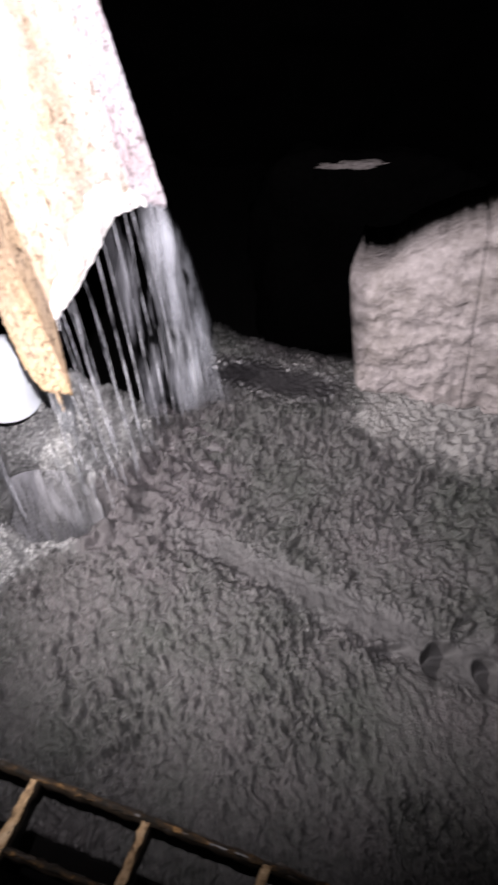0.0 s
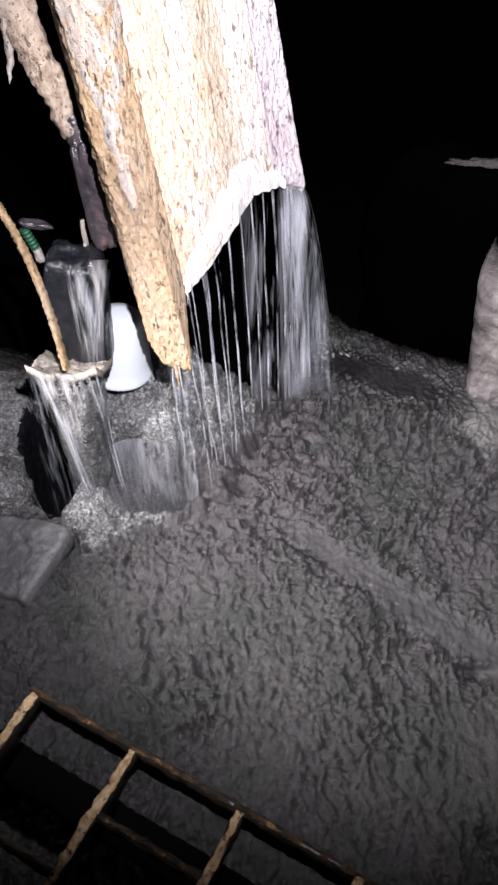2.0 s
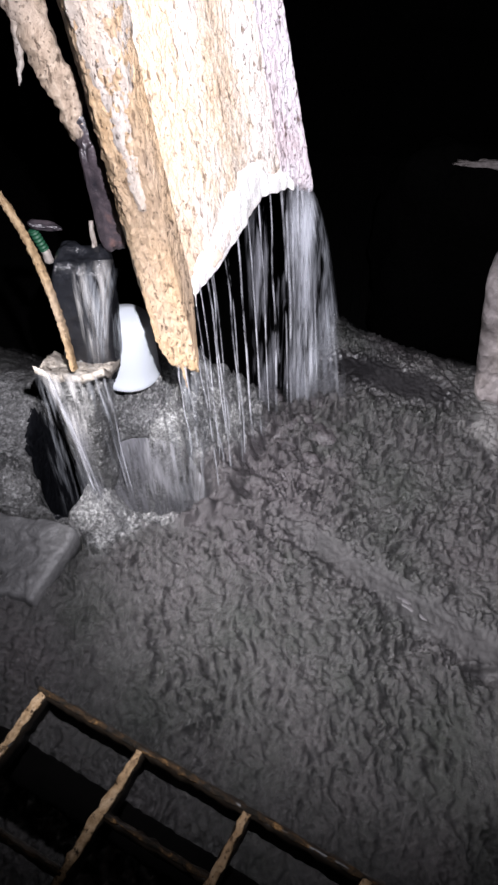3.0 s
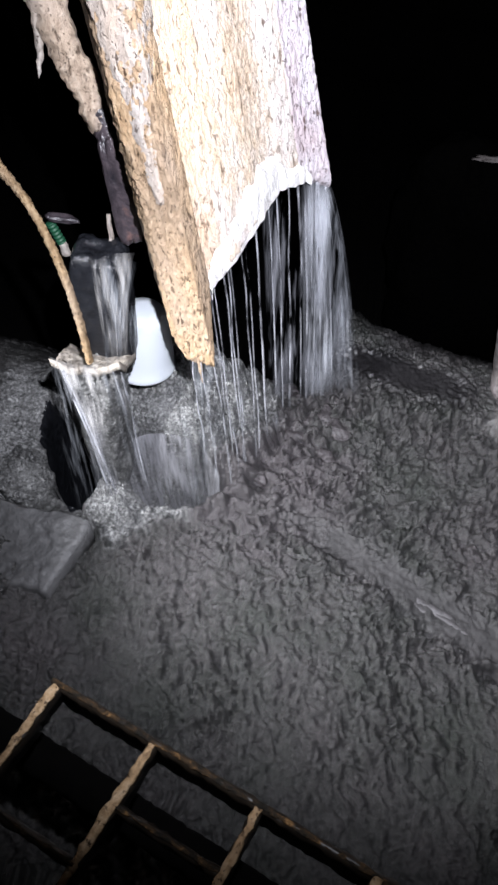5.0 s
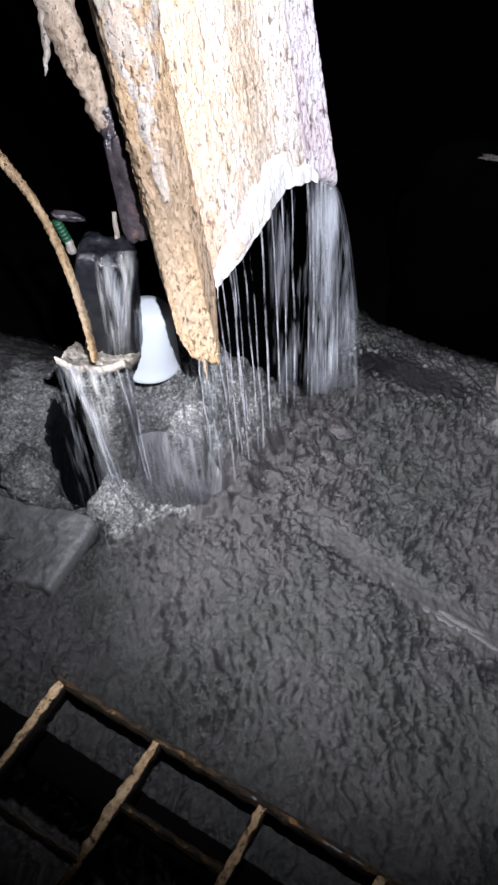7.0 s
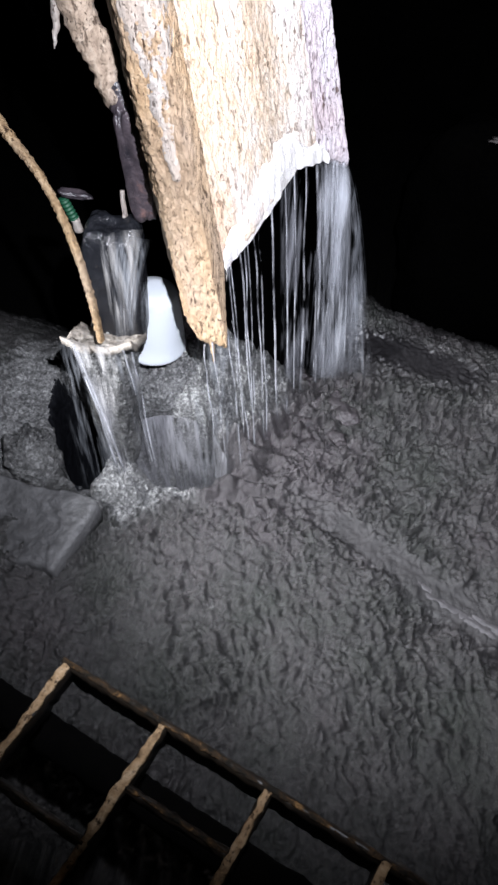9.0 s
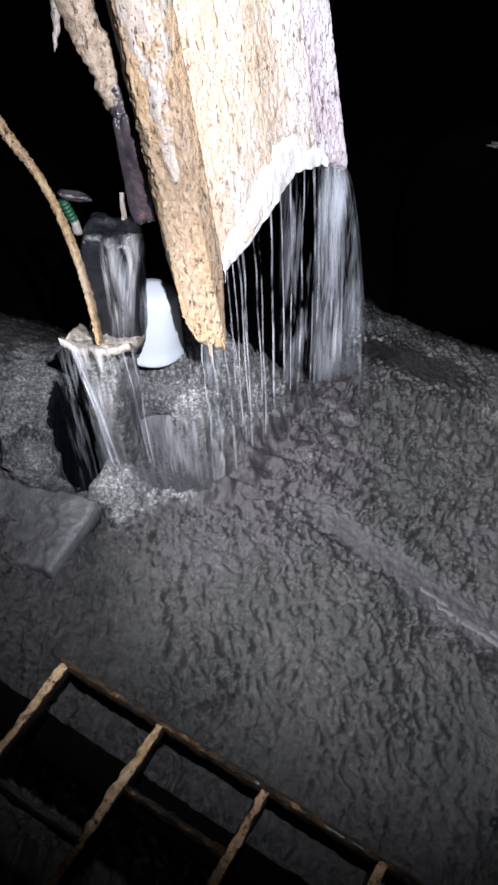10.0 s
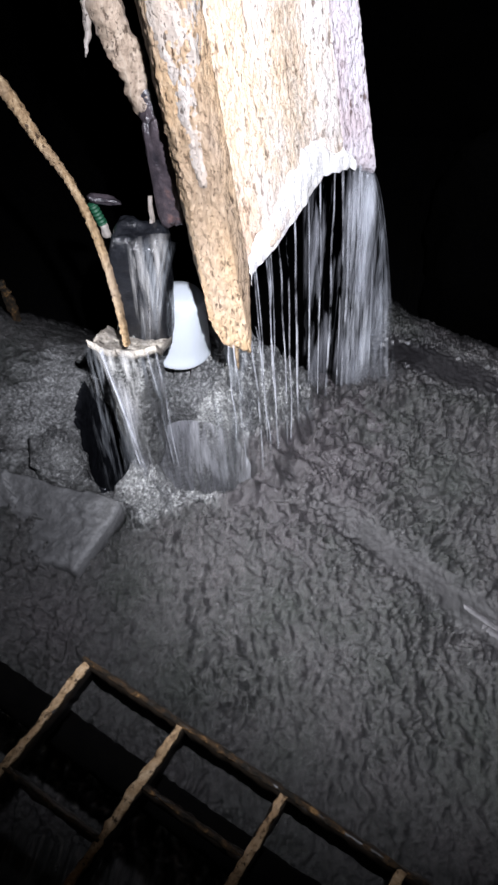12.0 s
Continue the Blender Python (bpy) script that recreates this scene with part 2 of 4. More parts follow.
def water_material(name, low, high, scale, colour, streak=0.06, fade=True, clump=0.3):
    """Falling water: aerated streaks with clear gaps between them."""
    n = Nodes(name)
    fac = n.noise(scale, 4, 0.6, n.stretch((1, 1, streak)))
    slow = n.noise(9, 2, 0.5, n.stretch((1, 1, 0.25)))
    fac = n.maths("ADD", n.maths("MULTIPLY", fac, 1 - clump), n.maths("MULTIPLY", slow, clump))
    cover = n.ramp(fac, (low, (0.0, 0.0, 0.0)), (high, (1, 1, 1)))
    if fade:
        split = n.add("ShaderNodeSeparateXYZ")
        n.link(n.tree.nodes["Texture Coordinate"].outputs["UV"], split.inputs[0])
        wide = n.ramp(split.outputs[0], (0.0, (0, 0, 0)), (0.22, (1, 1, 1)), (0.80, (1, 1, 1)), (1.0, (0.05, 0.05, 0.05)))
        tall = n.ramp(split.outputs[1], (0.0, (0.15, 0.15, 0.15)), (0.22, (0.9, 0.9, 0.9)), (0.88, (1, 1, 1)), (1.0, (0.25, 0.25, 0.25)))
        cover = n.maths("MULTIPLY", cover, n.maths("MULTIPLY", wide, tall))
    n.surface(colour, 0.25, 0, (), 0.5)
    n.bsdf.inputs["Transmission Weight"].default_value = 0.0
    clear = n.add("ShaderNodeBsdfTransparent")
    mix = n.add("ShaderNodeMixShader")
    n.link(cover, mix.inputs[0])
    n.link(clear.outputs[0], mix.inputs[1])
    n.link(n.bsdf.outputs[0], mix.inputs[2])
    n.link(mix.outputs[0], n.out.inputs["Surface"])
    return n.mat


VEIL_THIN = water_material("thin_water_veil", 0.47, 0.92, 38, (0.34, 0.36, 0.39))
TRAY_VEIL = water_material("tray_water_veil", 0.50, 0.80, 34, (0.40, 0.40, 0.42))
JET = water_material("white_water_jet", 0.40, 0.70, 34, (0.62, 0.64, 0.69), 0.035, True, 0.45)
SPILL = water_material("white_spilling_water", 0.46, 0.72, 36, (0.52, 0.51, 0.50), 0.07, True, 0.5)
CURTAIN = water_material("ragged_water_curtain", 0.47, 0.80, 36, (0.54, 0.55, 0.60), 0.045, True, 0.5)
PIT_VEIL = water_material("pit_wall_water", 0.39, 0.66, 48, (0.34, 0.34, 0.36), 0.08, False, 0.35)
STRAND = water_material("water_strand", 0.44, 0.74, 40, (0.52, 0.53, 0.57), 0.16, False)


# ---- mesh helpers ----
def part(name, bm, material, parent, label=""):
    mesh = bpy.data.meshes.new(name)
    bm.normal_update()
    bm.to_mesh(mesh)
    bm.free()
    for poly in mesh.polygons:
        poly.use_smooth = True
    mesh.materials.append(material)
    ob = new(name, mesh)
    ob.parent = parent
    if label:
        ob["label"] = label
    return ob


def thing(name, label, category, group="", at=(0, 0, 0)):
    ob = new(name)
    ob.empty_display_size = 0.05
    ob.location = at
    return tagged(ob, label, category, group)


def solid(name, bm, material, label, category, group="", kind=""):
    return tagged(part(name, bm, material, None), label, category, group, kind)


def lattice(n):
    rng = np.random.default_rng(n)
    return rng.random((256, 256))


TABLES = [lattice(k) for k in range(6)]


def value_noise(x, y, k=0):
    """Smooth noise in the plane, from -1 to 1."""
    table = TABLES[k]
    xi, yi = np.floor(x).astype(int), np.floor(y).astype(int)
    fx, fy = x - xi, y - yi
    fx, fy = fx * fx * (3 - 2 * fx), fy * fy * (3 - 2 * fy)
    a, b = table[xi % 256, yi % 256], table[(xi + 1) % 256, yi % 256]
    c, d = table[xi % 256, (yi + 1) % 256], table[(xi + 1) % 256, (yi + 1) % 256]
    return 2 * (a * (1 - fx) * (1 - fy) + b * fx * (1 - fy) + c * (1 - fx) * fy + d * fx * fy) - 1


def smooth(lo, hi, x):
    t = np.clip((x - lo) / (hi - lo), 0, 1)
    return t * t * (3 - 2 * t)


def rough(p, scale, k=0.0):
    return noise.noise(Vector((p[0] * scale + k, p[1] * scale - k, p[2] * scale)))


def sheet(points, rows, cols, wrap=False):
    """A bmesh of quads over rows x cols points, given row by row."""
    bm = bmesh.new()
    verts = [bm.verts.new(p) for p in points]
    for i in range(rows - 1):
        for j in range(cols if wrap else cols - 1):
            k = (j + 1) % cols
            bm.faces.new((verts[i * cols + j], verts[i * cols + k], verts[(i + 1) * cols + k], verts[(i + 1) * cols + j]))
    return bm


def spline(points, count):
    """count points along a smooth curve through the given ones."""
    pts = [Vector(p) for p in points]
    out = []
    for i in range(count):
        s = i / (count - 1) * (len(pts) - 1)
        k = min(int(s), len(pts) - 2)
        t = s - k
        p0, p1, p2, p3 = pts[max(k - 1, 0)], pts[k], pts[k + 1], pts[min(k + 2, len(pts) - 1)]
        out.append(0.5 * (2 * p1 + (p2 - p0) * t + (2 * p0 - 5 * p1 + 4 * p2 - p3) * t * t + (3 * p1 - p0 - 3 * p2 + p3) * t ** 3))
    return out


def tube(points, radius, sides=10, count=40, crust=0.0, flat=1.0, scale=40, seed=0.0):
    """A capped tube along a smooth curve; radius is a number or a function of 0..1; crust roughens it."""
    line = spline(points, count)
    bm = bmesh.new()
    rings = []
    side = None
    for i, p in enumerate(line):
        along = (line[min(i + 1, count - 1)] - line[max(i - 1, 0)]).normalized()
        side = (along.cross(Vector((0, 1, 0))) if abs(along.y) < 0.9 else along.cross(Vector((1, 0, 0)))).normalized()
        other = along.cross(side)
        r = radius(i / (count - 1)) if callable(radius) else radius
        ring = []
        for j in range(sides):
            a = 2 * math.pi * j / sides
            way = side * math.cos(a) + other * math.sin(a) * flat
            q = p + way * r
            ring.append(bm.verts.new(q + way * crust * (rough(q, scale, seed) + 0.5 * rough(q, scale * 2.6, seed))))
        rings.append(ring)
    for a, b in zip(rings, rings[1:]):
        for j in range(sides):
            bm.faces.new((a[j], a[(j + 1) % sides], b[(j + 1) % sides], b[j]))
    bm.faces.new(rings[0][::-1])
    bm.faces.new(rings[-1])
    return bm


def boulder(size, seed, cuts=4, knobby=0.12, boxy=4.0):
    """A weathered stone: a rounded block with chipped faces, its base at z = 0."""
    bm = bmesh.new()
    bmesh.ops.create_cube(bm, size=2)
    bmesh.ops.subdivide_edges(bm, edges=bm.edges, cuts=cuts * 3, use_grid_fill=True)
    for v in bm.verts:
        p = v.co.copy()
        length = (abs(p.x) ** boxy + abs(p.y) ** boxy + abs(p.z) ** boxy) ** (1 / boxy)
        p /= length
        q = p * (1 + knobby * rough(p, 1.6, seed) + knobby * 0.5 * rough(p, 4.5, seed) + knobby * 0.2 * rough(p, 12, seed))
        v.co = (q.x * size[0] / 2, q.y * size[1] / 2, (q.z + 1) * size[2] / 2)
    return bm


def moved(bm, m):
    bmesh.ops.transform(bm, matrix=m, verts=bm.verts)
    return bm


# ---- ground: slurry with mound, pits and a channel ----
PIT, HOLE, MOUND = (-0.665, 1.50), (-1.085, 1.565), (-0.74, 1.88)


def hole_distance(x, y):
    across, along = 0.887 * (x - HOLE[0]) + 0.461 * (y - HOLE[1]), -0.461 * (x - HOLE[0]) + 0.887 * (y - HOLE[1])
    return np.hypot(across / 0.70, along / 1.75)


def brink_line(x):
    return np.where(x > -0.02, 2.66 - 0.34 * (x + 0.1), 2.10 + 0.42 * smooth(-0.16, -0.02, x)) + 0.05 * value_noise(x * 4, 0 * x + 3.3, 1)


def channel_line(x):
    return 1.394 - 0.47 * (x + 0.139)


def channel_mask(x, y):
    line = channel_line(x) + 0.025 * value_noise(x * 2.6, 0 * y, 4) + 0.028 * value_noise(x * 7, y * 7, 2) + 0.012 * value_noise(x * 22, y * 22, 1)
    wide = 0.055 + 0.07 * np.clip(x + 0.2, 0, 0.6)
    return smooth(-0.32, 0.02, x) * np.exp(-((y - line + 0.01 * value_noise(x * 9, y * 9, 3)) / wide) ** 4)


def billow(x, y, k):
    """Rounded lumps with sharp creases between them."""
    return 2 * np.abs(value_noise(x, y, k)) - 0.6


def slurry_relief(x, y):
    """Crumbly lumps, drawn out along the flow near the grating and curled round the foot of the falls."""
    wx, wy = x + 0.018 * value_noise(x * 13, y * 13, 5), y + 0.018 * value_noise(x * 13 + 7, y * 13, 4)
    a, b = wx * 0.96 + wy * 0.28, -wx * 0.28 + wy * 0.96
    c, d = wx * 0.62 - wy * 0.78, wx * 0.78 + wy * 0.62
    fine = 0.40 * value_noise(c * 100, d * 92, 3) + 0.26 * value_noise(a * 165, b * 150, 0)
    crumbs = 0.9 * value_noise(c * 30, d * 25, 1) + 0.60 * billow(a * 44, b * 36, 2) + 0.35 * value_noise(c * 70, d * 66, 5) + fine
    scales = 0.8 * value_noise(a * 46, b * 20, 2) + 0.40 * billow(c * 40, d * 38, 0) + 0.50 * value_noise(a * 84, b * 40, 1) + 1.1 * fine
    r, turn = np.hypot(wx + 0.10, wy - 2.02), np.arctan2(wy - 2.02, wx + 0.10)
    waves = 1.0 * value_noise(r * 40 + 1.2 * value_noise(x * 9, y * 9, 3), turn * 9, 4) + 0.5 * value_noise(r * 66, turn * 22, 1) + 0.35 * billow(c * 60, d * 60, 2) + fine
    near = smooth(1.25, 0.95, y + 0.25 * x + 0.12 * value_noise(x * 3, y * 3, 0))
    fan = smooth(0.22, 0.42, r) * smooth(0.95, 0.70, r) * smooth(-0.35, 0.0, x)
    out = crumbs * (1 - near) + 1.35 * scales * near
    return out * (1 - 0.75 * fan) + 0.95 * waves * fan


def ground_height(x, y):
    patchy = 0.48 + 0.9 * smooth(-0.35, 0.45, value_noise(x * 3.1, y * 3.1, 0) + 0.4 * value_noise(x * 8, y * 8, 2))
    channel = channel_mask(x, y)
    boil = np.exp(-(((x + 0.20) / 0.30) ** 2 + ((y - 1.76) / 0.30) ** 2)) + 0.9 * np.exp(-(((x + 0.33) / 0.15) ** 2 + ((y - 1.42) / 0.15) ** 2))
    pool = np.exp(-(((x - 0.18) / 0.36) ** 2 + ((y - 2.24 + 0.25 * (x - 0.2)) / 0.09) ** 2))
    flat = smooth(0.16, 0.40, x) * smooth(1.08, 0.96, y + 0.2 * x) * smooth(0.50, 0.66, y + 0.2 * x)
    left = smooth(0.0, -0.5, x) * smooth(1.35, 1.05, y)
    z = 0.0225 * slurry_relief(x, y) * patchy * (1 - 0.88 * channel) * (1 - 0.85 * pool) * (1 - 0.15 * left) * (1 - 0.55 * flat) - 0.020 * channel
    # long flow lines on the channel, stepped wavelets on its near side
    across = y - channel_line(x)
    z += 0.0030 * smooth(0.0, 0.05, across) * smooth(0.16, 0.08, across) * smooth(-0.1, 0.1, x) * value_noise(x * 4 - across * 6, across * 95 + 1.5 * value_noise(x * 6, y * 6, 1), 3)
    shore = smooth(-0.03, -0.08, across) * smooth(-0.34, -0.20, across) * smooth(0.12, 0.26, x)
    phase = (x * 0.92 - y * 0.55) * 11.5 + 1.1 * value_noise(x * 6, y * 6, 1) + 6.0 * (across + 0.15) ** 2
    step = phase - np.floor(phase)
    z += shore * (0.020 * (step ** 1.5 - 0.4) * smooth(1.0, 0.90, step) - 0.004) * np.clip(0.55 + value_noise(x * 5, y * 5, 2), 0.15, 1)
    z += boil * (0.024 * value_noise(x * 11, y * 11, 5) + 0.026 * billow(x * 19, y * 19, 0))
    z += 0.012 * value_noise(x * 1.7, y * 1.7, 2)
    # scoured pits beside the channel
    for px, py, rx, ry, depth in ((0.40, 0.955, 0.05, 0.03, 0.03), (0.655, 0.905, 0.075, 0.05, 0.05), (0.83, 0.875, 0.06, 0.055, 0.07), (0.985, 0.83, 0.05, 0.06, 0.07)):
        wob = 0.5 * value_noise(x * 9, y * 9, 4) + 0.15 * value_noise(x * 30, y * 30, 2)
        d = np.sqrt(((x - px) / rx) ** 2 + ((y - py) / ry) ** 2) + wob
        side = ((x - px) / rx - (y - py) / ry) * 0.5
        z -= 1.3 * depth * (1 - smooth(0.55, 1.2, d)) * np.clip(0.35 - 0.9 * side, 0, 1)
        z += 0.018 * np.exp(-((d - 1.1) / 0.3) ** 2) * np.clip(-side, 0, 1)
    # cone of grit behind the pit
    d = np.hypot((x - MOUND[0]) / np.where(x > MOUND[0], 1.12, 1.35), (y - MOUND[1]) / 0.82)
    wobble = 0.05 * value_noise(x * 7, y * 7, 3) + 0.022 * value_noise(x * 24, y * 24, 1) + 0.016 * value_noise(x * 60 + y * 11, y * 60 - x * 11, 5) + 0.010 * value_noise(x * 110, y * 110, 0)
    cone = np.clip(0.46 - 1.15 * np.maximum(d - 0.08, 0), 0, 1)
    z += cone * (1 + 1.2 * wobble) + wobble * smooth(0.0, 0.12, cone)
    # bank on the far left
    bank = smooth(-1.0, -1.9, x) * smooth(1.2, 2.0, y)
    z = z * (1 - 0.6 * smooth(-0.9, -1.2, x) * smooth(1.2, 1.6, y))
    z += 0.15 * bank + 0.02 * bank * value_noise(x * 8, y * 8, 2)
    # rim and shaft of the round pit
    d = np.hypot((x - PIT[0]) / 1.85, y - PIT[1]) + 0.018 * value_noise(x * 9, y * 9, 4) + 0.010 * value_noise(x * 26, y * 26, 2)
    rim = np.exp(-((d - 0.165) / 0.04) ** 2)
    z += rim * (0.035 + 0.02 * value_noise(x * 14, y * 14, 1) + 0.012 * value_noise(x * 42, y * 42, 2))
    d2 = np.hypot((x + 0.815) / 0.125, (y - 1.335) / 0.115) + 0.16 * value_noise(x * 16, y * 16, 1) + 0.06 * value_noise(x * 40, y * 40, 2)
    z += (1 - smooth(0.35, 1.1, d2)) * (0.15 + 0.03 * value_noise(x * 26, y * 26, 3) + 0.016 * value_noise(x * 60, y * 60, 0))
    inside = 1 - smooth(0.122, 0.142, d)
    z = z * (1 - inside) + inside * (-0.45 + 0.004 * value_noise(x * 40, y * 40, 3))
    # dark hole to the left of it
    d = hole_distance(x, y) + 0.025 * value_noise(x * 8, y * 8, 0)
    inside = 1 - smooth(0.12, 0.18, d)
    z = z * (1 - inside) - 0.8 * inside
    # the slurry rounds off past the brink, shaped to fade into the dark
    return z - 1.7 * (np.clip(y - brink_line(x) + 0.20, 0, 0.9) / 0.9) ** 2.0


def build_ground():
    xs = np.concatenate([np.linspace(-9, -1.8, 24)[:-1], np.arange(-1.8, -1.0, 0.009), np.arange(-1.0, 0.9, 0.0052), np.arange(0.9, 1.45, 0.009), np.linspace(1.45, 9, 24)[1:]])
    ys = np.concatenate([np.linspace(-7, 0.1, 24)[:-1], np.arange(0.1, 2.75, 0.0055), np.linspace(2.75, 8, 16)[1:]])
    gx, gy = np.meshgrid(xs, ys)
    gz = ground_height(gx, gy)
    rows, cols = gx.shape
    verts = np.stack([gx.ravel(), gy.ravel(), gz.ravel()], 1)
    i = np.arange((rows - 1) * cols).reshape(rows - 1, cols)[:, :-1].ravel()
    faces = np.stack([i, i + 1, i + 1 + cols, i + cols], 1)
    mesh = bpy.data.meshes.new("ground")
    mesh.from_pydata(verts.tolist(), [], faces.tolist())
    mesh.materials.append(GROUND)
    mesh.materials.append(WET_STONE_AND_HOLE)
    cx, cy = verts[:, 0], verts[:, 1]
    fray = 0.22 * value_noise(cx * 14, cy * 14, 2) + 0.16 * value_noise(cx * 45, cy * 45, 1)
    d = np.hypot((cx - MOUND[0]) / np.where(cx > MOUND[0], 1.12, 1.35), (cy - MOUND[1]) / 0.82)
    e = np.hypot((cx - PIT[0]) / 1.85, cy - PIT[1])
    rim = smooth(0.22, 0.17, e + 0.10 * fray) * smooth(0.09, 0.11, e) * smooth(-0.50, -0.62, cx)
    masks = {
        "grit": np.maximum.reduce([smooth(1.25, 0.85, np.hypot((cx + 0.815) / 0.135, (cy - 1.335) / 0.13) + fray), smooth(0.46, 0.36, d + 0.12 * fray), rim,
                                   0.8 * smooth(1.2, 0.6, np.hypot((cx + 1.22) / 0.36, (cy - 1.66) / 0.34) + fray)]),
        "pool": smooth(1.35, 0.45, np.hypot((cx - 0.16) / 0.50, (cy - 2.24 + 0.25 * (cx - 0.2)) / 0.12) + 0.6 * fray),
        "channel": channel_mask(cx, cy) * np.clip(0.9 + fray, 0, 1),
        "mud": smooth(1.3, 0.8, np.hypot((cx - 1.05) / 0.38, (cy - 1.93 + 0.28 * (cx - 1.05)) / 0.20) + fray),
        "brink_shade": smooth(-0.20, 0.12, cy - brink_line(cx) + 0.2 * fray),
        "churn": smooth(1.2, 0.5, np.hypot((cx + 0.25) / 0.38, (cy - 1.58) / 0.42) + fray),
    }
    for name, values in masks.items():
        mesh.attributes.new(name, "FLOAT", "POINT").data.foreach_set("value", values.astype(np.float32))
    # faces inside the hole turn black: its shade is put into the colour
    mid = verts[faces].mean(1)
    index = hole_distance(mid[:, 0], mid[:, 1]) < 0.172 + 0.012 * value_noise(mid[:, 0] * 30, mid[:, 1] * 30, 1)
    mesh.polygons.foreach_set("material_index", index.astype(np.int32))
    mesh.polygons.foreach_set("use_smooth", np.ones(len(faces), bool))
    return tagged(new("ground", mesh), "grey flowing slurry with ripples and gritty mounds", "slurry", "", "structure")


build_ground()


# ---- rock walls and roof of the chamber ----
def wall_sheet(a, b, z0, z1, material, name, seed, depth=0.10, step=0.07):
    """A rough rock wall between two plan points, 0.5 m thick, with its face towards the chamber."""
    a, b = Vector((*a, 0)), Vector((*b, 0))
    along = (b - a).normalized()
    out = Vector((along.y, -along.x, 0))
    cols, rows = max(4, int((b - a).length / step)), max(4, int((z1 - z0) / step))
    pts = []
    for i in range(rows):
        for j in range(cols):
            p = a.lerp(b, j / (cols - 1)) + Vector((0, 0, z0 + (z1 - z0) * i / (rows - 1)))
            pts.append(p + out * depth * (rough(p, 1.9, seed) + 0.5 * rough(p, 5.0, seed) + 0.22 * rough(p, 13, seed)))
    bm = sheet(pts, rows, cols)
    edge = bmesh.ops.extrude_face_region(bm, geom=bm.faces[:])
    bmesh.ops.translate(bm, vec=-out * 0.5, verts=[g for g in edge["geom"] if isinstance(g, bmesh.types.BMVert)])
    return tagged(part(name, bm, material, None), "rough rock wall of the chamber, coloured black as if unlit", "wall", "", "structure")


wall_sheet((-6.0, 7.2), (6.0, 6.4), -2.2, 3.6, UNLIT_ROCK, "wall_north", 1.0, 0.25, 0.12)
wall_sheet((6.0, 6.6), (6.0, -3.2), -2.2, 3.6, UNLIT_ROCK, "wall_east", 9.0, step=0.2)
wall_sheet((6.2, -3.0), (-6.0, -3.0), -2.2, 3.6, UNLIT_ROCK, "wall_south", 13.0, step=0.2)
wall_sheet((-6.0, -3.2), (-6.0, 7.4), -2.2, 3.6, UNLIT_ROCK, "wall_west", 17.0, step=0.2)


def build_ceiling():
    n = 50
    pts = []
    for i in range(n):
        for j in range(n):
            p = Vector((-6.4 + 12.8 * j / (n - 1), -3.5 + 11 * i / (n - 1), 3.55))
            pts.append(p + Vector((0, 0, 0.15 * rough(p, 1.5, 3))))
    bm = sheet(pts, n, n)
    edge = bmesh.ops.extrude_face_region(bm, geom=bm.faces[:])
    bmesh.ops.translate(bm, vec=(0, 0, 0.4), verts=[g for g in edge["geom"] if isinstance(g, bmesh.types.BMVert)])
    tagged(part("ceiling", bm, UNLIT_ROCK, None), "unseen rough rock roof of the chamber, coloured black as if unlit", "ceiling", "", "structure")


build_ceiling()


# ---- mud-coated stone pier against the back wall ----
def pier_block(u0, u1, cols, seed):
    rows = 70
    pts = []
    for i in range(rows):
        for j in range(cols):
            s, v = j / (cols - 1), i / (rows - 1)
            u = u0 + (u1 - u0) * s
            top = float(np.interp(u, [0, 0.08, 0.25, 0.5, 1.0], [0.60, 0.64, 0.86, 1.13, 1.33])) + 0.02 * rough((u * 3, 0, 7), 2)
            p = Vector((0.545 + 1.5 * u + 0.18 * (1 - v), 2.22 - 0.42 * u, -0.4 + (top + 0.4) * v))
            lean = 0.05 * math.sin(v * math.pi)
            bump = 0.030 * rough(p, 5, 2) + 0.02 * rough(p, 13, 3) + 0.012 * rough(p, 34, 5) + 0.008 * rough(p, 70, 5)
            rnd = (0.035 if u0 == 0 else 0.004) * (1 - min(1, s * cols / 4)) ** 2 + 0.05 * max(0, (v - 0.95) / 0.05) ** 2
            pts.append(p + Vector((-0.26, -0.96, 0)) * (bump + lean - rnd))
    bm = sheet(pts, rows, cols)
    edge = bmesh.ops.extrude_face_region(bm, geom=bm.faces[:])
    bmesh.ops.translate(bm, vec=(0.12, 0.42, -0.1), verts=[g for g in edge["geom"] if isinstance(g, bmesh.types.BMVert)])
    return bm


pier = thing("stone_pier", "mud-coated rough stone pier standing in the slurry", "rock")
part("front_block", pier_block(0.0, 0.30, 56, 5), PIER_ROCK, pier)
part("rear_block", pier_block(0.301, 1.0, 70, 7), PIER_ROCK, pier)
# dark base and pale top put an unlit face and lit sliver into colour
outcrop = thing("rock_outcrop", "rock outcrop far back, coloured as unlit below and lit on top", "rock")
part("base", moved(boulder((1.5, 0.5, 1.66), 4.0, 5, 0.16, 4), pose(1.0, 4.1, -1.64, 0, 0, -6)), UNLIT_ROCK, outcrop)
part("top", moved(boulder((0.36, 0.07, 0.03), 5.0, 4, 0.6, 2.2), pose(0.80, 3.93, 0.035, 0, -6, -6)), PIER_ROCK, outcrop, "pale top, its lit sliver put into the colour")

# ---- rust-scaled grating over the slurry ----
ROW, COL = Vector((0.945, -0.326, 0)), Vector((-0.372, -0.928, 0))
CORNER = Vector((-0.494, 0.374, 1.02))


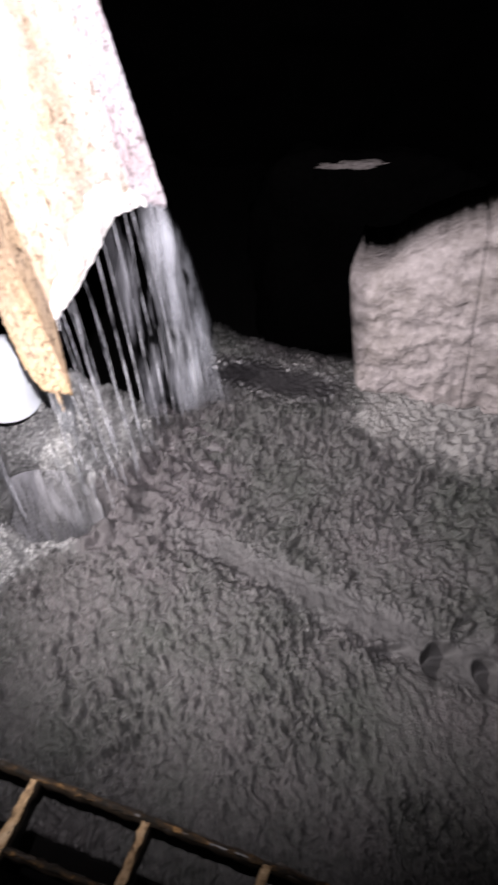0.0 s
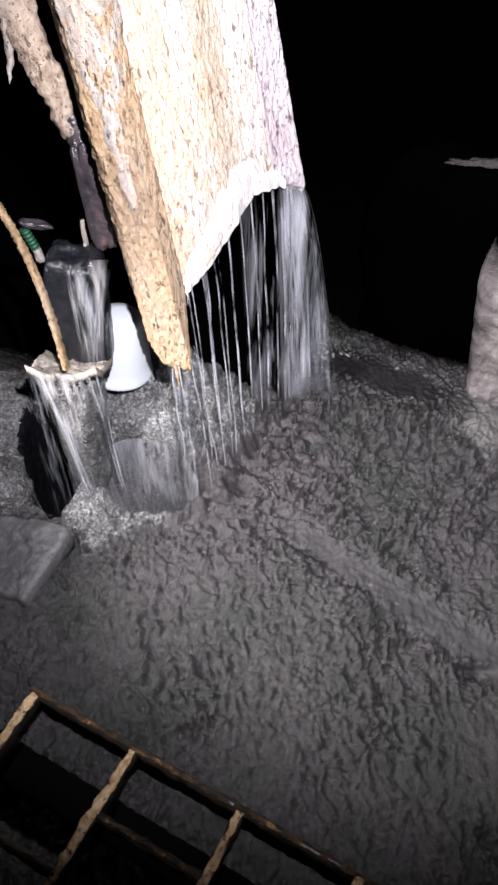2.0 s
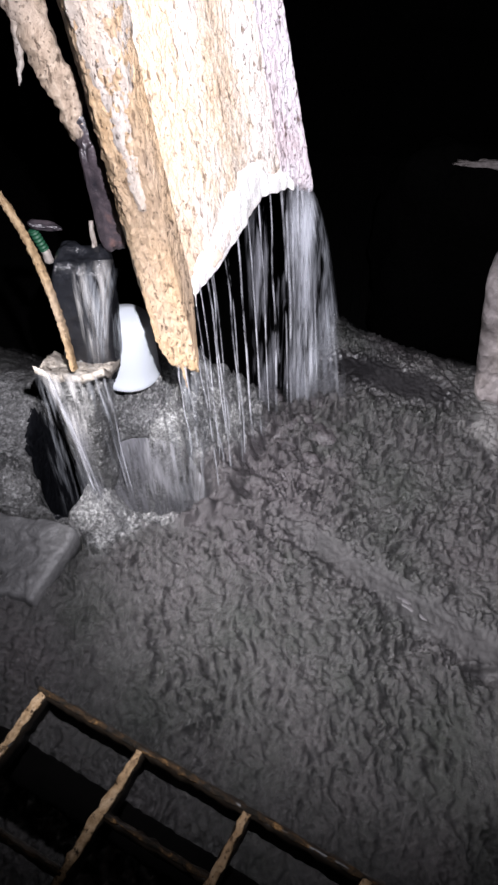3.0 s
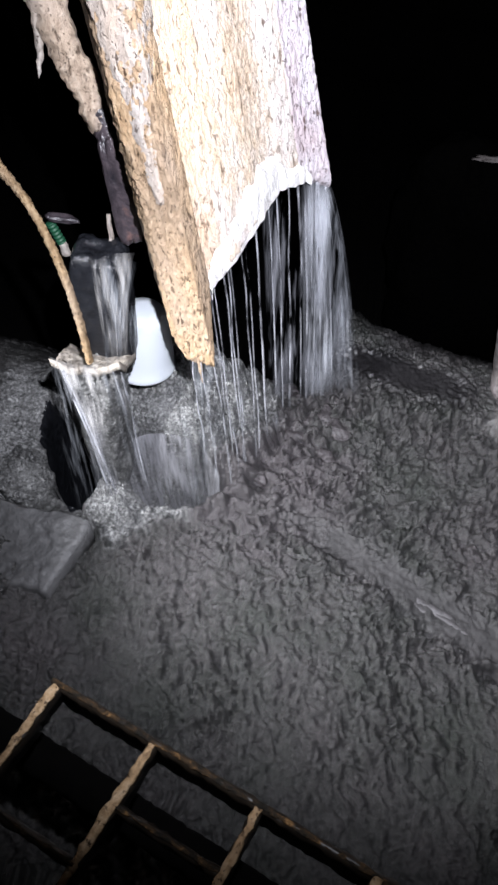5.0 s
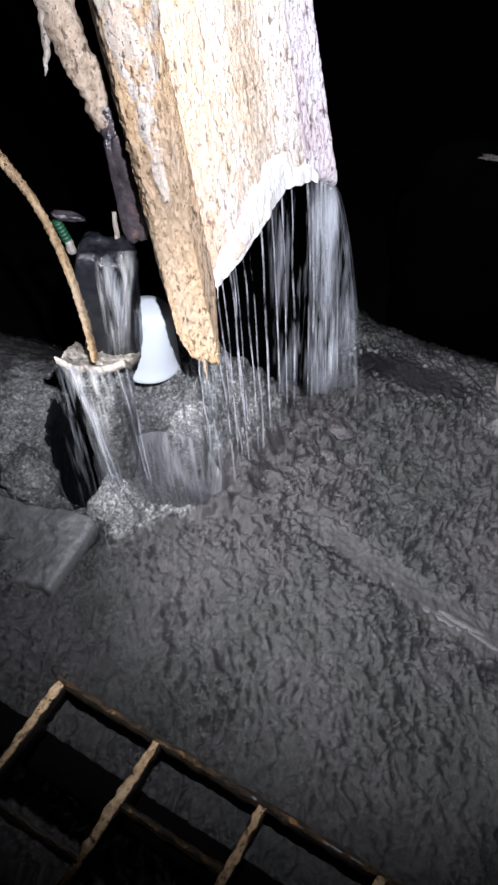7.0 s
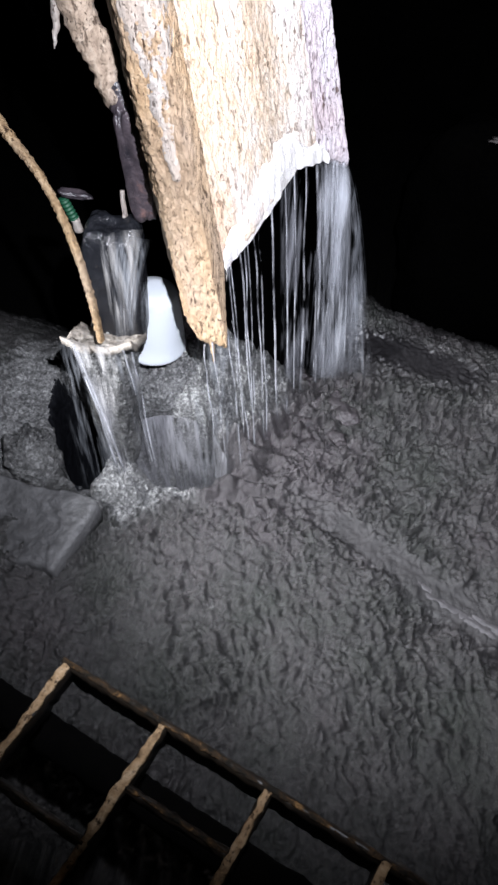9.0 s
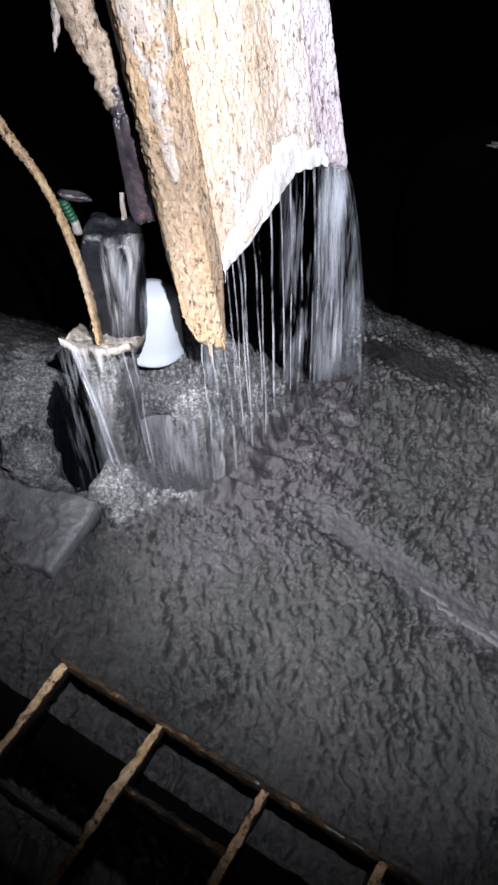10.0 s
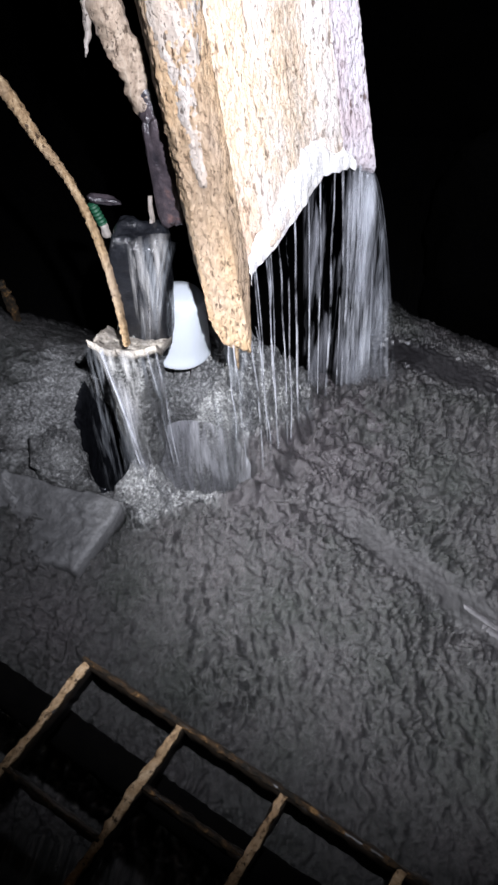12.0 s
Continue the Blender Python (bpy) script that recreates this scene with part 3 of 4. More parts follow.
def bar(a, b, wide, deep, seed):
    """A flat bar on edge with scaled, uneven edges; its top lies on the line from a to b."""
    count = max(6, int((b - a).length / 0.012))
    along = (b - a).normalized()
    side = along.cross(Vector((0, 0, 1)))
    pts = []
    for i in range(count):
        c = a.lerp(b, i / (count - 1))
        for s, h in ((-1, -1), (-1, -0.12), (-0.8, 0), (0, 0.04), (0.8, 0), (1, -0.12), (1, -1)):
            p = c + side * wide / 2 * s + Vector((0, 0, deep * h))
            k = 0.0018 * rough(p, 18, seed) + 0.0030 * rough(p, 60, seed) + 0.0035 * rough(p, 140, seed)
            pts.append(p + side * s * k + Vector((0, 0, k if h > -0.5 else 0)))
    bm = sheet(pts, count, 7, wrap=True)
    bm.verts.ensure_lookup_table()
    bm.faces.new(bm.verts[:7])
    bm.faces.new(bm.verts[-7:])
    return bm


def build_grating():
    g = thing("grating", "rust-scaled steel bar grating over the slurry", "grating")
    drop = Vector((0, 0, -0.007))
    edge = part("edge_bar", bar(CORNER - ROW * 0.012 + drop, CORNER + ROW * 2.4 + drop, 0.020, 0.15, 1), BLACK_STEEL, g, "black flat bar")
    part("rust_scale", bar(CORNER - ROW * 0.014, CORNER + ROW * 2.4, 0.009, 0.012, 2), RUST, edge, "orange rust scale along the top")
    for k in range(10):
        a = CORNER + ROW * 0.2265 * k
        bearing = part("bearing_bar", bar(a + drop, a + COL * 1.9 + drop, 0.019, 0.06, 3 + k), BLACK_STEEL, g, "black flat bar")
        part("rust_scale", bar(a, a + COL * 1.9, 0.015, 0.010, 70 + k), PALE_RUST, bearing, "pale flaking rust along the top")
        for m in range(5):
            s = (0.235 if k % 2 == 0 else 0.125) + 0.235 * m
            if k < 9:
                p = a + COL * s
                cross = part("cross_bar", bar(p + drop, p + ROW * 0.2265 + drop, 0.018, 0.075, 20 + k + m), BLACK_STEEL, g)
                part("rust_scale", bar(p, p + ROW * 0.2265, 0.007, 0.011, 40 + k + m), RUST, cross)
    # this added black beam stands in for the shadow band below the bars
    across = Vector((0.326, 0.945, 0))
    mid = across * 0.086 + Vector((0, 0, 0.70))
    part("shadow_band_beam", bar(mid - ROW * 2.2, mid + ROW * 2.0, 0.082, 0.12, 50), SHADE_STEEL, g, "black beam in place of a shadow band under the bars")
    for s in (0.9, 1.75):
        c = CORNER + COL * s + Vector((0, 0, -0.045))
        part("joist", bar(c - ROW * 0.2, c + ROW * 5.0, 0.09, 0.12, 51), SHADE_STEEL, g)
    for s in (-0.9, 0.9):
        foot = mid + ROW * s
        part("hanger", tube([foot + Vector((0, 0, -1.2)), foot, foot + Vector((0, 0, 0.30))], 0.02, 8, 8), SHADE_STEEL, g)
    return g


build_grating()

# ---- crusted discharge chute that hangs from the roof ----
PLAN_U = [0.0, 0.03, 0.07, 0.16, 0.20, 0.36, 0.54, 0.70, 0.85, 1.0]
PLAN_X = [-0.540, -0.530, -0.492, -0.395, -0.375, -0.318, -0.252, -0.205, -0.140, -0.070]
PLAN_Y = [1.540, 1.475, 1.425, 1.405, 1.470, 1.560, 1.690, 1.810, 1.915, 1.985]
LIP_Z = [0.860, 0.808, 0.792, 0.810, 1.065, 1.090, 1.130, 1.160, 1.125, 1.055]


def chute_point(u, z):
    """A point of the chute's outer face; u runs from its near corner round to its far edge."""
    h = z - 0.85
    x = np.interp(u, PLAN_U, PLAN_X) - (0.13 + 0.10 * u) * h
    y = np.interp(u, PLAN_U, PLAN_Y) + 0.08 * h
    return Vector((x, y, z))


def chute_out(u, z):
    a, b = chute_point(max(u - 0.08, 0), z), chute_point(min(u + 0.08, 1), z)
    d = (b - a).normalized()
    return Vector((d.y, -d.x, 0))


def chute_panel(u0, u1, top, thick, seed, rise=0.0, rows=230, cols=150, knob=1.0):
    """A closed crusted shell over part of the chute's face. u1 may narrow downwards when it is a function."""
    outer, inner = [], []
    for i in range(rows):
        for j in range(cols):
            v, s = i / (rows - 1), j / (cols - 1)
            u = u0 + (u1 - u0) * s
            low = float(np.interp(u, PLAN_U, LIP_Z)) + 0.008 * rough((u * 1.0, 0, 0), 30, seed)
            z = low + (top - low) * v
            p, out = chute_point(u, z), chute_out(u, z)
            q = Vector((p.x, p.y, p.z * 0.22))
            k = 0.011 * rough(q, 7, seed) + 0.0012 * rough(q, 42, seed) + 0.0028 * knob * rough((p.x, p.y, p.z * 0.6), 70, seed) + 0.0028 * knob * rough((p.x, p.y, p.z * 0.8), 140, seed)
            curl = -(0.016 if knob == 1 else 0.035) * (1 - min(1, v / (0.02 if knob == 1 else 0.03))) ** 2 - 0.014 * (1 - min(1, s / 0.03)) ** 2 - 0.02 * (1 - min(1, (1 - s) / 0.03)) ** 2
            edge = 0.012 * rough((p.z, 1, 2), 22, seed) * (1 if s in (0, 1) else 0)
            outer.append(p + out * (k + rise + curl) + Vector((edge, 0, 0)))
            inner.append(p - out * thick)
    bm = sheet(outer, rows, cols)
    front = list(bm.verts)
    back = sheet(inner, rows, cols)
    mesh = bpy.data.meshes.new("shell")
    back.to_mesh(mesh)
    back.free()
    bm.from_mesh(mesh)
    bpy.data.meshes.remove(mesh)
    bm.verts.ensure_lookup_table()
    n = rows * cols
    ring = [j for j in range(cols)] + [i * cols + cols - 1 for i in range(1, rows)] + [n - 1 - j for j in range(1, cols)] + [i * cols for i in range(rows - 2, 0, -1)]
    for a, b in zip(ring, ring[1:] + ring[:1]):
        bm.faces.new((bm.verts[a], bm.verts[a + n], bm.verts[b + n], bm.verts[b]))
    bmesh.ops.recalc_face_normals(bm, faces=bm.faces)
    return bm


def side_strip(top, seed):
    """The grey smear of cement down the near corner; it narrows to a point."""
    rows, cols = 150, 36
    low = 1.36
    pts = []
    for i in range(rows):
        z = low + (top - low) * i / (rows - 1)
        wide = 0.02 + 0.20 * smooth(1.3, 2.1, z) + 0.016 * rough((z, 0, 0), 14, seed)
        first = 0.11 - 0.10 * smooth(1.25, 2.3, z) + 0.01 * rough((z, 3, 0), 11, seed)
        for j in range(cols):
            s = j / (cols - 1)
            u = first + wide * s
            p, out = chute_point(max(u, 0), z), chute_out(max(u, 0.03), z)
            p.x += min(u, 0) * 0.8
            rim = math.sin(math.pi * min(max(s, 0.0), 1)) ** 0.4
            q = Vector((p.x, p.y, p.z * 0.4))
            pts.append(p + out * (-0.003 + 0.016 * rim + 0.006 * rough(q, 40, seed) + 0.004 * rough(p, 110, seed)))
    return sheet(pts, rows, cols)


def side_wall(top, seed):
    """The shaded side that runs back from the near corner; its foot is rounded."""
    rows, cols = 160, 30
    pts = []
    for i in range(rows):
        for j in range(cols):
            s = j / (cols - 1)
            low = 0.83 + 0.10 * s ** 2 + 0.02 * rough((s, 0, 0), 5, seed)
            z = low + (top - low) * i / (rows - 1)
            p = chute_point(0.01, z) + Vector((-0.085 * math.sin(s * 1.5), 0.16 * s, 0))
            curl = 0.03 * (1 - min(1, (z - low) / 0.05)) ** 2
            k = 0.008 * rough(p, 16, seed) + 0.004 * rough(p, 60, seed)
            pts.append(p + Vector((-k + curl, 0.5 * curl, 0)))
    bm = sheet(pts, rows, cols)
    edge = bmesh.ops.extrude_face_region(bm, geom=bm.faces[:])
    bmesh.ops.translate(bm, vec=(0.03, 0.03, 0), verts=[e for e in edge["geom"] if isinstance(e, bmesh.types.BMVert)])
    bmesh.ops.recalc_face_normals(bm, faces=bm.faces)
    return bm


def flowstone():
    """A thick smooth white rim that hugs the lip."""
    rows, cols = 40, 160
    pts = []
    for i in range(rows):
        for j in range(cols):
            v, s = i / (rows - 1), j / (cols - 1)
            u = 0.195 + 0.68 * s
            low = float(np.interp(u, PLAN_U, LIP_Z)) + 0.008 * rough((u, 0, 0), 30, 2) - 0.004
            tall = 0.05 + 0.10 * math.sin(math.pi * min(1, s * 1.1)) + 0.03 * rough((u, 4, 0), 14)
            z = low + tall * v
            p, out = chute_point(u, z), chute_out(u, z)
            swell = 0.009 * math.sin(math.pi * (1 - v) ** 0.6) ** 0.8 if 0 < v < 1 else -0.004
            q = Vector((p.x, p.y, p.z * 0.3))
            pts.append(p + out * (swell + 0.004 * rough(q, 40, 9)))
    return sheet(pts, rows, cols)


def build_chute():
    g = thing("discharge_chute", "mineral-crusted tan discharge chute dripping water from its lower lip", "chute")
    part("body", chute_panel(0.18, 0.86, 2.6, 0.05, 2.0), TAN, g, "tan mineral crust with upright ridges")
    part("near_corner", chute_panel(0.0, 0.20, 2.6, 0.05, 4.0, 0.004, 260, 70, 1.9), OCHRE, g, "ochre crusted corner with a rounded toe")
    part("far_edge", chute_panel(0.82, 1.0, 2.6, 0.06, 6.0, 0.005, 220, 50, 1.3), PALE_CRUST, g, "pale lilac-grey crusted edge")
    part("flowstone_lip", flowstone(), FLOWSTONE, g, "smooth white flowstone along the lip")
    part("drip_tip", tube([(-0.447, 1.425, 0.85), (-0.446, 1.428, 0.77), (-0.444, 1.43, 0.715)], lambda t: 0.008 * (1 - t) + 0.002, 8, 16, 0.003), OCHRE, g, "thin ochre dripstone under the toe")
    # this wet side gets a darkened crust, so its shade is partly colour
    part("side_wall", side_wall(2.6, 5.0), SHADED_CRUST, g, "shaded wet side behind the crusted corner, shade in its colour")
    part("side_strip", side_strip(2.6, 8.0), GREY_CRUST, g, "grey cement smear")
    part("neck", tube([(-0.62, 1.75, 2.5), (-0.64, 1.8, 3.1), (-0.66, 1.85, 3.7)], 0.24, 20, 12, 0.02, 1, 6), GREY_CRUST, g, "grey crusted pipe neck")
    part("inner_plate", tube([(-0.50, 1.62, 1.16), (-0.55, 1.72, 1.8), (-0.62, 1.80, 2.55)], 0.10, 12, 24, 0.015, 1, 9), DARK_STEEL, g, "dark wet steel inside")
    return g


build_chute()


def build_branch():
    g = thing("crusted_pipe", "crust-covered pale pipe hanging beside the chute", "pipe")
    part("pipe", tube([(-0.93, 1.78, 3.6), (-0.86, 1.74, 2.4), (-0.835, 1.72, 1.85), (-0.79, 1.70, 1.62), (-0.75, 1.70, 1.48), (-0.705, 1.69, 1.36)],
                      lambda t: 0.046 - 0.014 * max(0, (t - 0.55) / 0.45), 20, 260, 0.014, 0.8, 22, 3), BROWN_CRUST, g)
    part("splinter", tube([(-0.83, 1.70, 1.68), (-0.852, 1.70, 1.59), (-0.868, 1.69, 1.52)], lambda t: 0.016 * (1 - t) + 0.003, 8, 20, 0.006), GREY_CRUST, g)
    part("wet_rag", tube([(-0.745, 1.695, 1.47), (-0.715, 1.685, 1.40), (-0.700, 1.675, 1.33), (-0.690, 1.665, 1.24)],
                         lambda t: 0.020 + 0.016 * math.sin(3 * t), 14, 90, 0.012, 0.7, 34, 6), DARK_STEEL, g, "dark wet crust under the pipe's end")
    block = boulder((0.070, 0.055, 0.34), 3.0, 6, 0.16, 5)
    part("stub", moved(block, pose(-0.686, 1.665, 1.055, 0, -2.5, 8)), DARK_STEEL, g, "dark corroded steel stub")
    return g


build_branch()


# ---- launder behind the chute: wet stone, crusted tray, mud buttress ----
def build_launder():
    g = thing("launder", "wet dark stone launder with a crusted overflow tray", "launder")
    stone = boulder((0.17, 0.15, 0.48), 7.0, 7, 0.07, 8)
    part("spout_stone", moved(stone, pose(-0.815, 1.61, 0.58, 0, 4.5, 6)), WET_STONE_AND_HOLE, g)
    rows, cols = 24, 50
    pts = []
    for i in range(rows):
        for j in range(cols):
            u, v = j / (cols - 1), i / (rows - 1)
            p = Vector((-0.922 + 0.205 * u, 1.385 + 0.05 * u + 0.15 * v, 0.775 - 0.05 * u - 0.07 * v))
            lip = 0.03 * max(0, 1 - v / 0.2) * abs(math.sin(u * 4.2 + 0.5))
            pts.append(p + Vector((0, -0.02 * rough(p, 12), lip + 0.010 * rough(p, 28) + 0.005 * rough(p, 80) - 0.02 * math.sin(u * math.pi))))
    bm = sheet(pts, rows, cols)
    edge = bmesh.ops.extrude_face_region(bm, geom=bm.faces[:])
    bmesh.ops.translate(bm, vec=(0, 0, -0.035), verts=[e for e in edge["geom"] if isinstance(e, bmesh.types.BMVert)])
    heap = boulder((0.17, 0.20, 0.84), 11.0, 9, 0.22, 3.5)
    part("mud_mound", moved(heap, pose(-0.915, 1.57, -0.16, 0, 5, 0)), SEDIMENT, g, "gritty grey mud mound")
    part("tray", bm, TRAY_CRUST, g, "pale crusted tray lip")
    return g


build_launder()

# ---- crusted hoop that leans out over the tray ----
hoop_line = [(-1.9, 1.75, 1.70), (-1.45, 1.70, 1.66), (-1.22, 1.66, 1.57), (-1.088, 1.62, 1.466), (-1.005, 1.58, 1.358), (-0.905, 1.52, 1.262), (-0.842, 1.47, 1.139), (-0.80, 1.42, 0.985), (-0.793, 1.40, 0.79)]
solid("crusted_hoop", tube(hoop_line, lambda t: 0.030 - 0.018 * min(1, t / 0.6), 14, 420, 0.0042, 1, 95, 5), HOOP_CRUST, "thin curved rod caked with pale tan crust", "rod")
solid("rust_stub", tube([(-1.66, 2.04, 0.05), (-1.65, 2.03, 0.25), (-1.655, 2.02, 0.34)], 0.02, 10, 20, 0.014, 1, 30), RUST, "short rust-caked stub standing in the bank", "stub")


# ---- small things on the launder ----
def build_bucket():
    """A bell-shaped white plastic vessel, upside down on the grit."""
    g = thing("plastic_bucket", "white plastic bucket upside down on grey grit", "bucket")
    profile = [(0.124, 0.0), (0.128, 0.010), (0.122, 0.018), (0.115, 0.07), (0.103, 0.14), (0.090, 0.21), (0.082, 0.245), (0.074, 0.258), (0.040, 0.264), (0.0, 0.264)]
    sides = 40
    pts = [(r * math.cos(2 * math.pi * j / sides), r * math.sin(2 * math.pi * j / sides), z) for r, z in profile for j in range(sides)]
    bm = sheet(pts, len(profile), sides, wrap=True)
    part("shell", moved(bm, pose(-0.775, 1.765, 0.392, -6, 7, 0)), WHITE_PLASTIC, g)
    ear = boulder((0.016, 0.012, 0.02), 2, 1, 0.02, 5)
    part("handle_ear", moved(ear, pose(-0.776, 1.651, 0.552, 0, 0, 0)), DARK_STEEL, g, "small dark handle ear")
    return g


build_bucket()


def build_green():
    g = thing("green_hose", "short ribbed green plastic hose end", "hose")
    a, b = Vector((-0.935, 1.66, 1.10)), Vector((-0.915, 1.66, 1.03))
    part("hose", tube([a, a.lerp(b, 0.5), b], lambda t: 0.014 + 0.0015 * math.sin(t * 40), 14, 60), GREEN_PLASTIC, g)
    part("collar", tube([b, b + Vector((0.003, 0, -0.02)), b + Vector((0.006, 0, -0.045))], 0.014, 10, 6, 0.004), GREY_CRUST, g)
    return g


build_green()
solid("pale_stick", tube([(-0.745, 1.66, 1.15), (-0.747, 1.655, 1.10), (-0.752, 1.65, 0.94)], 0.008, 8, 20, 0.003), GREY_CRUST, "short pale stick on the wet stone", "stick")
solid("crust_chip", moved(boulder((0.09, 0.03, 0.02), 41, 3, 0.35, 3), pose(-0.90, 1.665, 1.105, 0, 14, 10)), DARK_STEEL, "grey crust chip lying on the hose end", "chip")

# ---- stones in the slurry ----
def build_slab():
    """A flat stone with stepped cleavage; its near edge dips under the slurry."""
    rows, cols = 60, 110
    pts = []
    for i in range(rows):
        for j in range(cols):
            u, v = j / (cols - 1), i / (rows - 1)
            fray = 0.016 * rough((u * 3, v * 2, 1), 2.4, 13) + 0.006 * rough((u * 9, v * 5, 1), 2.4, 5)
            near = 1.02 - 0.085 * u + 0.05 * max(0, 0.55 - u) + fray
            p = Vector((-1.80 + 0.94 * u - 0.10 * (1 - v) * u + fray, near + 0.29 * v - 0.02 * u, 0))
            lift = 0.015 + 0.040 * u + 0.05 * v - 0.11 * smooth(0.90, 0.55, u) * (1 - v) ** 0.7
            seam = u * 3.1 + 0.55 * v + 0.5 * rough((u, v, 0), 3.3, 2)
            flake = 0.016 * (math.floor(seam) % 2) + 0.008 * (seam - math.floor(seam))
            edge = min(u, 1 - u, v, 1 - v) if 0 < u < 1 and 0 < v < 1 else 0.0
            p.z = float(lift) + flake + 0.006 * rough(p, 22, 3) + 0.003 * rough(p, 60, 3) - 0.012 * (1 - min(1, edge / 0.02))
            pts.append(p)
    bm = sheet(pts, rows, cols)
    rim = bmesh.ops.extrude_face_region(bm, geom=bm.faces[:])
    bmesh.ops.translate(bm, vec=(0, 0, -0.16), verts=[e for e in rim["geom"] if isinstance(e, bmesh.types.BMVert)])
    bmesh.ops.recalc_face_normals(bm, faces=bm.faces)
    return bm


solid("stone_slab", build_slab(), SLAB_ROCK, "flat grey stone slab half sunk in slurry", "rock")
solid("stone", moved(boulder((0.20, 0.20, 0.22), 17.0, 6, 0.30, 2.6), pose(-1.20, 1.38, -0.05, 0, 0, 20)), SEDIMENT, "rounded gritty grey stone beside the dark hole", "rock")


# ---- falling water ----
MOVING = []


def strand(g, top, foot, r0, r1, seed, bow=0.02):
    """One thin stream from top to foot that widens and frays as it falls."""
    top, foot = Vector(top), Vector(foot)
    pts = []
    for k in range(6):
        t = k / 5
        p = top.lerp(foot, t)
        p.z = top.z + (foot.z - top.z) * (0.55 * t + 0.45 * t * t)
        p.x += bow * 0.55 * rough((t * 2, seed, 0), 1.9)
        p.y += bow * 0.3 * rough((t * 2, seed, 5), 1.9)
        pts.append(p)
    ob = part("stream", tube(pts, lambda t: r0 + (r1 - r0) * t, 6, 34, 0.0008, 1, 38, seed), STRAND, g)
    MOVING.append((ob, seed))
    return ob


def veil(g, tops, feet, material, seed, ripple=0.012, name="veil"):
    """A falling sheet between two smooth curves."""
    cols, rows = 46, 40
    a, b = spline(tops, cols), spline(feet, cols)
    pts = []
    for i in range(rows):
        t = i / (rows - 1)
        for j in range(cols):
            p = a[j].lerp(b[j], t ** 0.75)
            p.z = a[j].z + (b[j].z - a[j].z) * t
            k = ripple * t * rough((j * 0.35, t * 0.8, seed), 1.0) + ripple * 0.4 * rough((j * 1.1, t, seed), 1.0)
            pts.append(p + Vector((0.4 * k, -k, 0)))
    bm = sheet(pts, rows, cols)
    layer = bm.loops.layers.uv.new("fall")
    for k, face in enumerate(bm.faces):
        i, j = divmod(k, cols - 1)
        for loop, (di, dj) in zip(face.loops, ((0, 0), (0, 1), (1, 1), (1, 0))):
            loop[layer].uv = ((j + dj) / (cols - 1), 1 - (i + di) / (rows - 1))
    ob = part(name, bm, material, g)
    MOVING.append((ob, seed))
    return ob


def lip(u):
    z = float(np.interp(u, PLAN_U, LIP_Z))
    return chute_point(u, z) - chute_out(u, z) * 0.012


def build_falls():
    g = thing("chute_waterfall", "white streams of water falling from the chute lip into slurry", "waterfall")
    rng = random.Random(4)
    for k, u in enumerate((0.215, 0.25, 0.30, 0.325, 0.35, 0.40, 0.44, 0.52, 0.60, 0.69, 0.76, 0.82, 0.85, 0.88, 0.91, 0.94, 0.97)):
        p = lip(u)
        foot = (p.x + 0.02 + 0.05 * u * rng.random(), p.y + 0.03 + 0.05 * u, -0.03)
        thick = 0.0022 + 0.0012 * rng.random() + (0.0022 if u > 0.8 else 0)
        strand(g, p + Vector((0, 0, 0.012)), foot, thick, 0.0016 + 0.004 * rng.random() * (1 if u > 0.4 else 0.2), 10 + k)
    veil(g, [lip(u) + Vector((0, 0.01, 0.012)) for u in (0.83, 0.89, 0.94, 0.995)],
         [(-0.165, 2.04, -0.02), (-0.09, 2.06, -0.02), (-0.01, 2.08, -0.02), (0.075, 2.09, -0.02)], JET, 31, 0.05)
    veil(g, [lip(u) + Vector((0, -0.004, 0.012)) for u in (0.87, 0.91, 0.95, 0.985)],
         [(-0.15, 2.02, -0.02), (-0.11, 2.04, -0.02), (-0.07, 2.05, -0.02), (-0.02, 2.06, -0.02)], JET, 37, 0.04)
    veil(g, [lip(u) + Vector((0, 0.02, 0.01)) for u in (0.56, 0.68, 0.80, 0.90)],
         [(-0.30, 1.92, -0.02), (-0.24, 1.98, -0.02), (-0.18, 2.03, -0.02), (-0.12, 2.07, -0.02)], CURTAIN, 33, 0.03)
    veil(g, [lip(u) + Vector((0, 0.0, 0.01)) for u in (0.93, 0.95, 0.98, 0.999)],
         [(-0.07, 2.00, -0.02), (-0.03, 2.04, -0.02), (0.03, 2.06, -0.02), (0.09, 2.06, -0.02)], VEIL_THIN, 35, 0.05)
    return g


